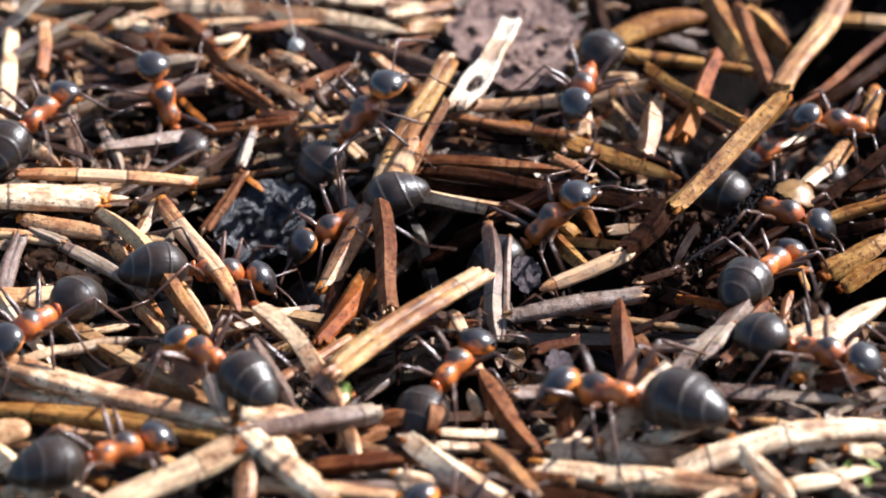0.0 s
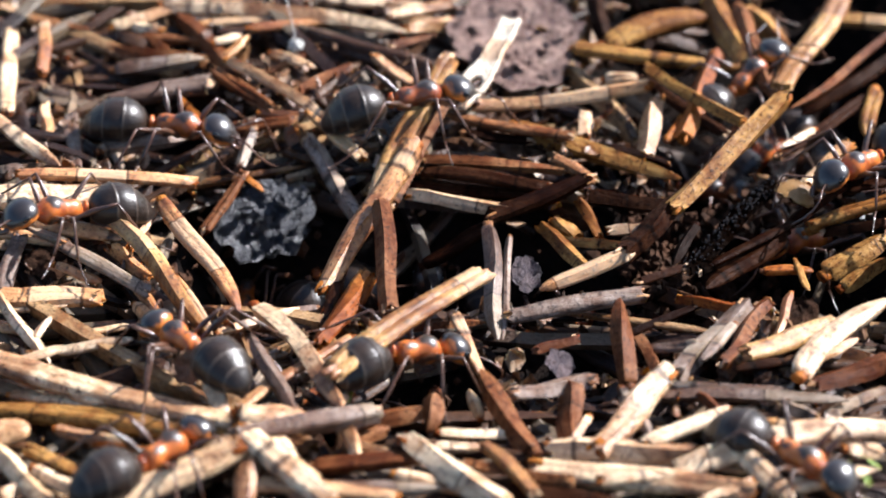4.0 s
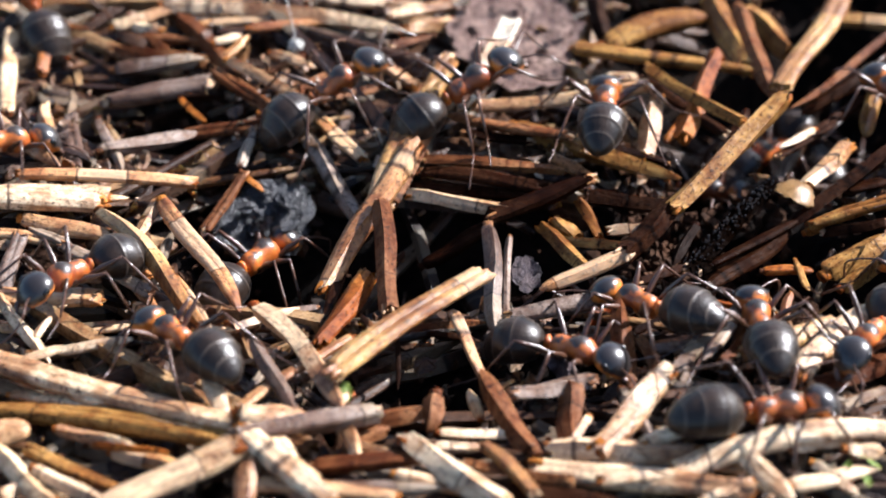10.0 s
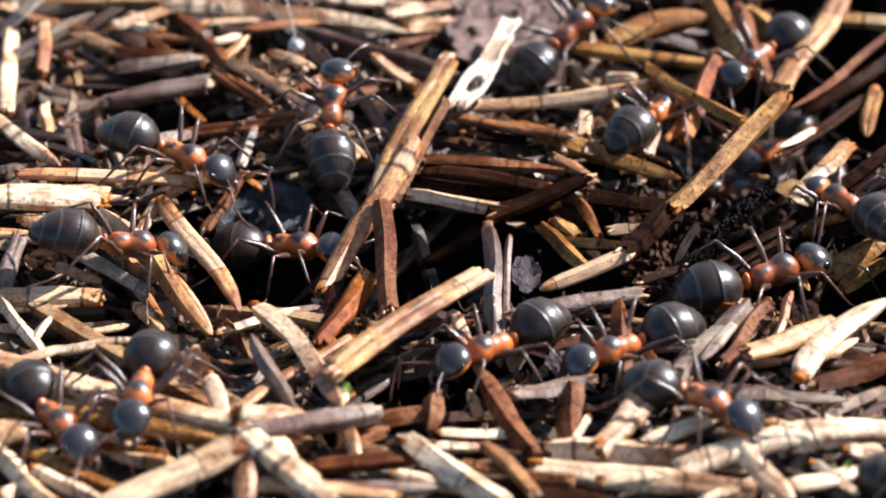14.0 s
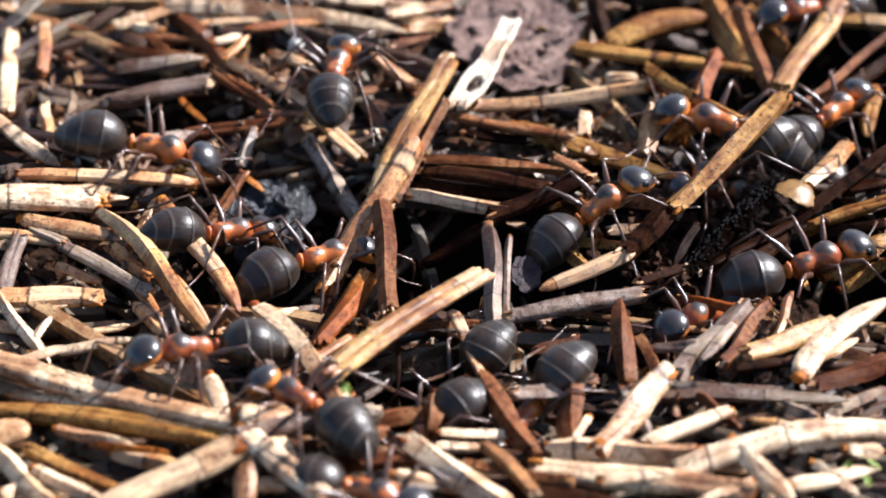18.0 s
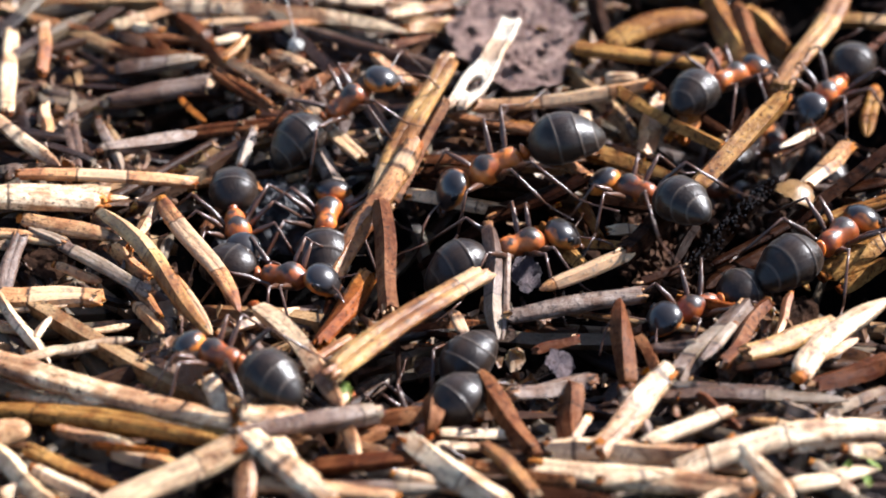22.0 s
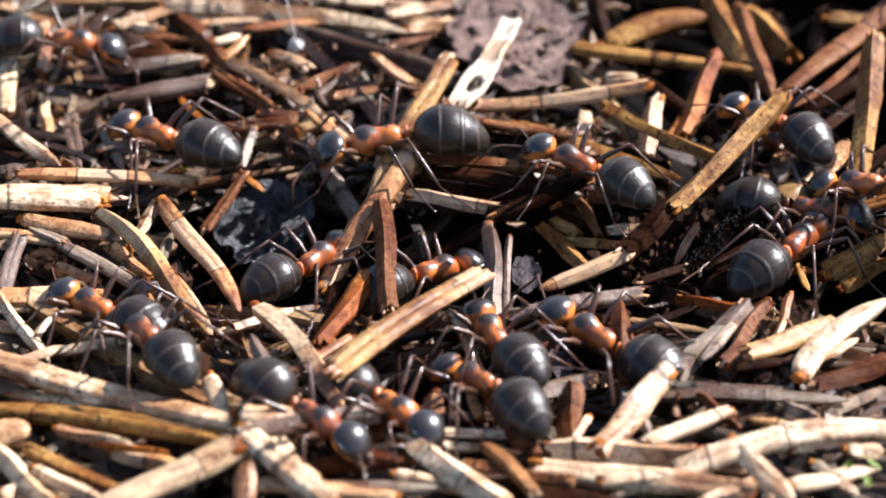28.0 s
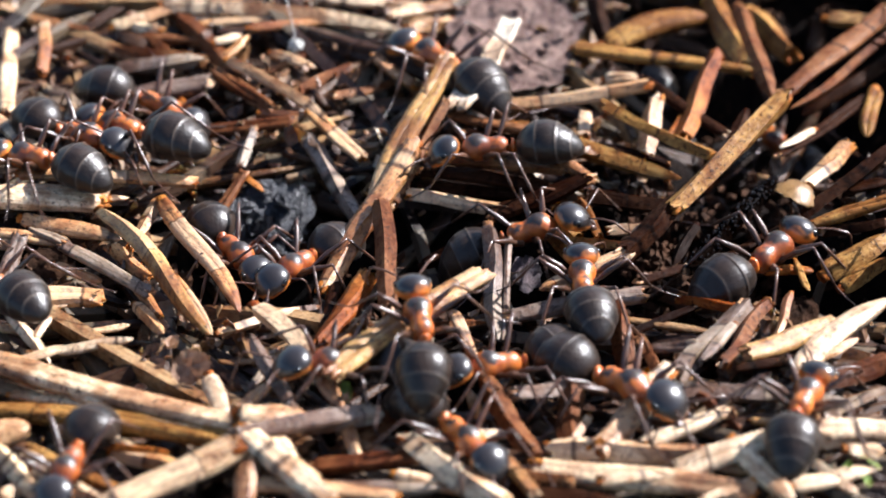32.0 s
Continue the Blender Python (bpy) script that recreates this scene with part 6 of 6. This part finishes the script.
    crawl(ants[45],
          (15.5, 11.95, 1.43, -5.79, -132, 13), (17, 10.03, -4.82, -0.59, -140, 12), (20, 9.92, -4.67, -0.69, -141, 11), (21, 9.49, -4.77, -0.55, -143, 9),
          (22, 9.88, -4.4, -0.51, -145, 9), (23, 10.05, -4.55, 0.06, -147, 9), (24, 9.88, -4.75, -0.65, -136, 14), (25, 9.68, 0.27, -5.48, -129, 16))
    crawl(ants[46],
          (26, 15.62, 12.19, -5.32, 136, -12), (27.5, 13.81, 6.05, 0.95, 138, -9), (28, 13.67, 6.46, 0.98, 134, -9), (29, 10.3, 8, 0.43, 140, -10),
          (30, 8.61, 17.81, -4.13, 126, -8))
    crawl(ants[47],
          (25.2, 25, 0.5, 1.26, 165, -8), (26.5, 20.86, 1.25, 1.26, 160, -15), (28, 17.32, 1.71, 0.96, 154, -18), (29, 17.18, 7.36, 0.17, 132, 0), (29.5, 16.04, 8.91, 0.2, 165, 7),
          (30, 14.82, 9.94, 0.58, 198, 14), (30.6, 14.16, 14.28, 0.17, 165, 7), (31.2, 13.38, 17.83, 0.29, 133, 0), (32, 14.87, 29.58, -7.02, 140, 8))
    crawl(ants[48],
          (27.7, 7.9, -10.5, -6.89, 80, -8), (29, 6.99, -18.55, 1.01, 81, -9), (30, 7.46, -17.3, 1, 80, -9), (31, 8.81, -14.53, 1.14, 80, -8),
          (31.5, 11.72, -12.76, 1.31, 71, -8), (32, 13.11, -11.99, 1.39, 66, -6))
    crawl(ants[49],
          (30, -1.7, -4.68, -5.15, 145, -15), (31, -3.08, -8.12, -1.15, 193, 19), (32, -4.18, -9.85, 1.3, 198, 17))
    crawl(ants[50],
          (28, -22.47, 5.21, 1.11, -20, 11), (29, -19.28, 4.8, 1.18, -22, 11), (30, -16.97, 3.95, 1.26, -8, -10), (31, -16.74, 3.86, 1.26, -30, 4),
          (32, -14.98, 5, 1.12, -28, 6))
    crawl(ants[51],
          (26.5, -1.74, 3.88, -6.23, 38, -13), (28, -0.47, -1.41, -1.11, 35, -12), (29, -0.02, -1.66, -0.54, 37, -13), (30, 1, -0.99, -0.08, 36, -7),
          (31, 2.85, -0.85, -0.03, 26, 3), (32, 3.74, -0.09, 0.07, 11, 14))
    crawl(ants[52],
          (28, 3.84, -0.18, -5.38, 65, -9), (30, 4.79, -4.67, 0.8, 65, -10), (31, 5.51, -4.69, 0.86, 76, -10), (32, 5.42, -4.38, 0.83, 89, -4))
    crawl(ants[53],
          (29.5, -11.93, 10.16, -4.1, -71, 2), (31, -9.52, 1.43, -0.07, -63, -9), (32, -8.31, -0.94, -0.44, -57, 4))
    crawl(ants[54],
          (28.5, -2.21, 9.9, -5.02, -24, 11), (30, 0.8, 2.41, 0.02, -30, 13), (31, 1.8, 1.52, 0.03, 22, -4), (32, 3.83, 6.38, -3.96, 42, -9))
    crawl(ants[55],
          (7.6, -26, 3, 1.16, 20, -10), (9, -21.59, 4.33, 1.16, 20, -10), (10, -18.33, 4.38, 1.23, 27, -12), (11, -15, 4.19, 1.18, 15, -14), (12, -12.61, 6.16, 0.67, 33, -13),
          (13, -12.53, 4.9, 0.91, -20, 7), (14, -10.81, 3.99, 0.86, -29, -4), (15.5, -8.54, 5.35, -3.16, -58, 4), (17, -7.56, 6.84, -6.98, -63, 7))
    crawl(ants[56],
          (10.5, 4.2, -6.95, -4.28, 24, -10), (11.25, 6.11, -10.36, -1.23, -7, 2), (12, 8.05, -13.15, 1.24, -37, 14), (13, 12.98, -14.71, 1.39, -37, 10),
          (14, 17.87, -16.52, 1.12, -36, 12), (15.5, 25, -21.5, 1, -36, 6))
    crawl(ants[57],
          (9, 20.82, -5.49, 1.1, 128, -6), (10, 18.91, -4.28, 1.03, 126, -12), (11, 18.02, -3.94, 0.53, 126, -16), (12, 17.36, -3.05, 0.08, 113, -9),
          (13, 17.38, -1.38, 0.03, 111, -11), (14, 16.43, 1.45, 0.22, 125, -13), (15.4, 15.51, 13.2, -5.4, 117, -7))
    crawl(ants[58],
          (16, 0.31, -6.16, -5.31, -155, 18), (18, -1.01, -12, -0.54, -141, -15), (19, -1.08, -12.05, -0.52, -142, -15), (20.3, -0.87, -12.62, -0.46, -138, -15),
          (22, -0.92, -11.98, -0.55, -132, -15), (24, -1.8, -10.6, -0.81, -150, -15), (25, -1.98, -10.88, -0.67, -144, -15), (26.5, -3.4, -5.85, -5.03, -137, 13))
    crawl(ants[59],
          (26.7, -18.45, 24.06, -6.73, -6, -7), (28, -16.44, 12.6, 0.81, -6, -7), (30, -13.63, 10.18, 0.85, -16, -19), (31, -14.1, 11.48, 0.87, -16, -19),
          (32, -12.32, 8.39, 0.3, -26, -11))
    crawl(ants[60],
          (26, -12.11, -0.82, -5.07, 133, -3), (28, -13.41, -5.3, 0.32, 142, -5), (29, -14.14, -5.66, 0.57, 135, 5), (29.6, -15.17, -4.68, 1.1, 119, 3),
          (30, -16.13, -3.11, 1.19, 110, 2), (31, -17.49, -3.8, 1.16, 117, -4), (32, -17.41, -4.73, 1.1, 130, -10))
    crawl(ants[61],
          (3.2, -19.31, 6.13, -6.87, -25, 13), (4.5, -17.03, -3.99, 1.17, -25, 13), (6, -15, -4.21, 1.15, 16, -15), (7, -14.34, -4.11, 1.13, -25, 11),
          (8, -13.87, -4.08, 1.05, -39, 9), (9, -11.88, -5.25, 0.58, -52, 11), (10.4, -10.99, 0.58, -5.28, -38, -1))
    crawl(ants[62],
          (7.5, 21.23, 3.03, -6.79, -121, 10), (8.8, 18.78, -6.59, 1.11, -120, 11), (10, 15.96, -8.15, 1.14, -121, 12), (11, 14.79, -8.67, 1.19, -123, 10),
          (12, 13.65, -10.28, 1.32, -125, 7), (13.4, 13.45, -5.88, -4.96, -130, 6))
    crawl(ants[63],
          (19, 23.96, 15.79, 0.91, -113, 8), (21, 19.54, 12.65, 0.13, -120, 3), (22, 16.79, 9.6, 0.17, -126, 3), (22.33, 16.15, 9.72, 0.2, -171, 3),
          (22.67, 15.46, 9.58, 0.41, -216, 4), (23, 14.77, 9.41, 0.64, -261, 4), (24, 15.55, 13.07, 0.06, -263, 6), (25, 16.27, 18.93, 0.73, -263, 16),
          (26, 16.62, 22.47, 1.05, -263, 18))
    crawl(ants[64],
          (30, -16.68, 11.26, -5.24, 151, -11), (31, -17.06, 8.75, -3.1, 152, -11), (32, -16.75, 3.09, 1.33, 154, -11))
    crawl(ants[65],
          (16, -10.22, -0.71, -5.57, -137, 21), (18, -9.69, -9.11, 1.38, -158, 13), (19, -9.69, -9.16, 1.38, -154, 12), (20.4, -9.8, -1.22, -5.6, -136, 19))
    crawl(ants[66],
          (0, 0.57, -17.83, 1.03, 139, -5), (1, -2.09, -16.28, 1.12, 141, -9), (2, -3.82, -16.15, 1.02, 153, -8), (3, -6.5, -17.67, 0.89, 159, -8),
          (4, -8.64, -19.51, 0.81, 161, -7))


motions()
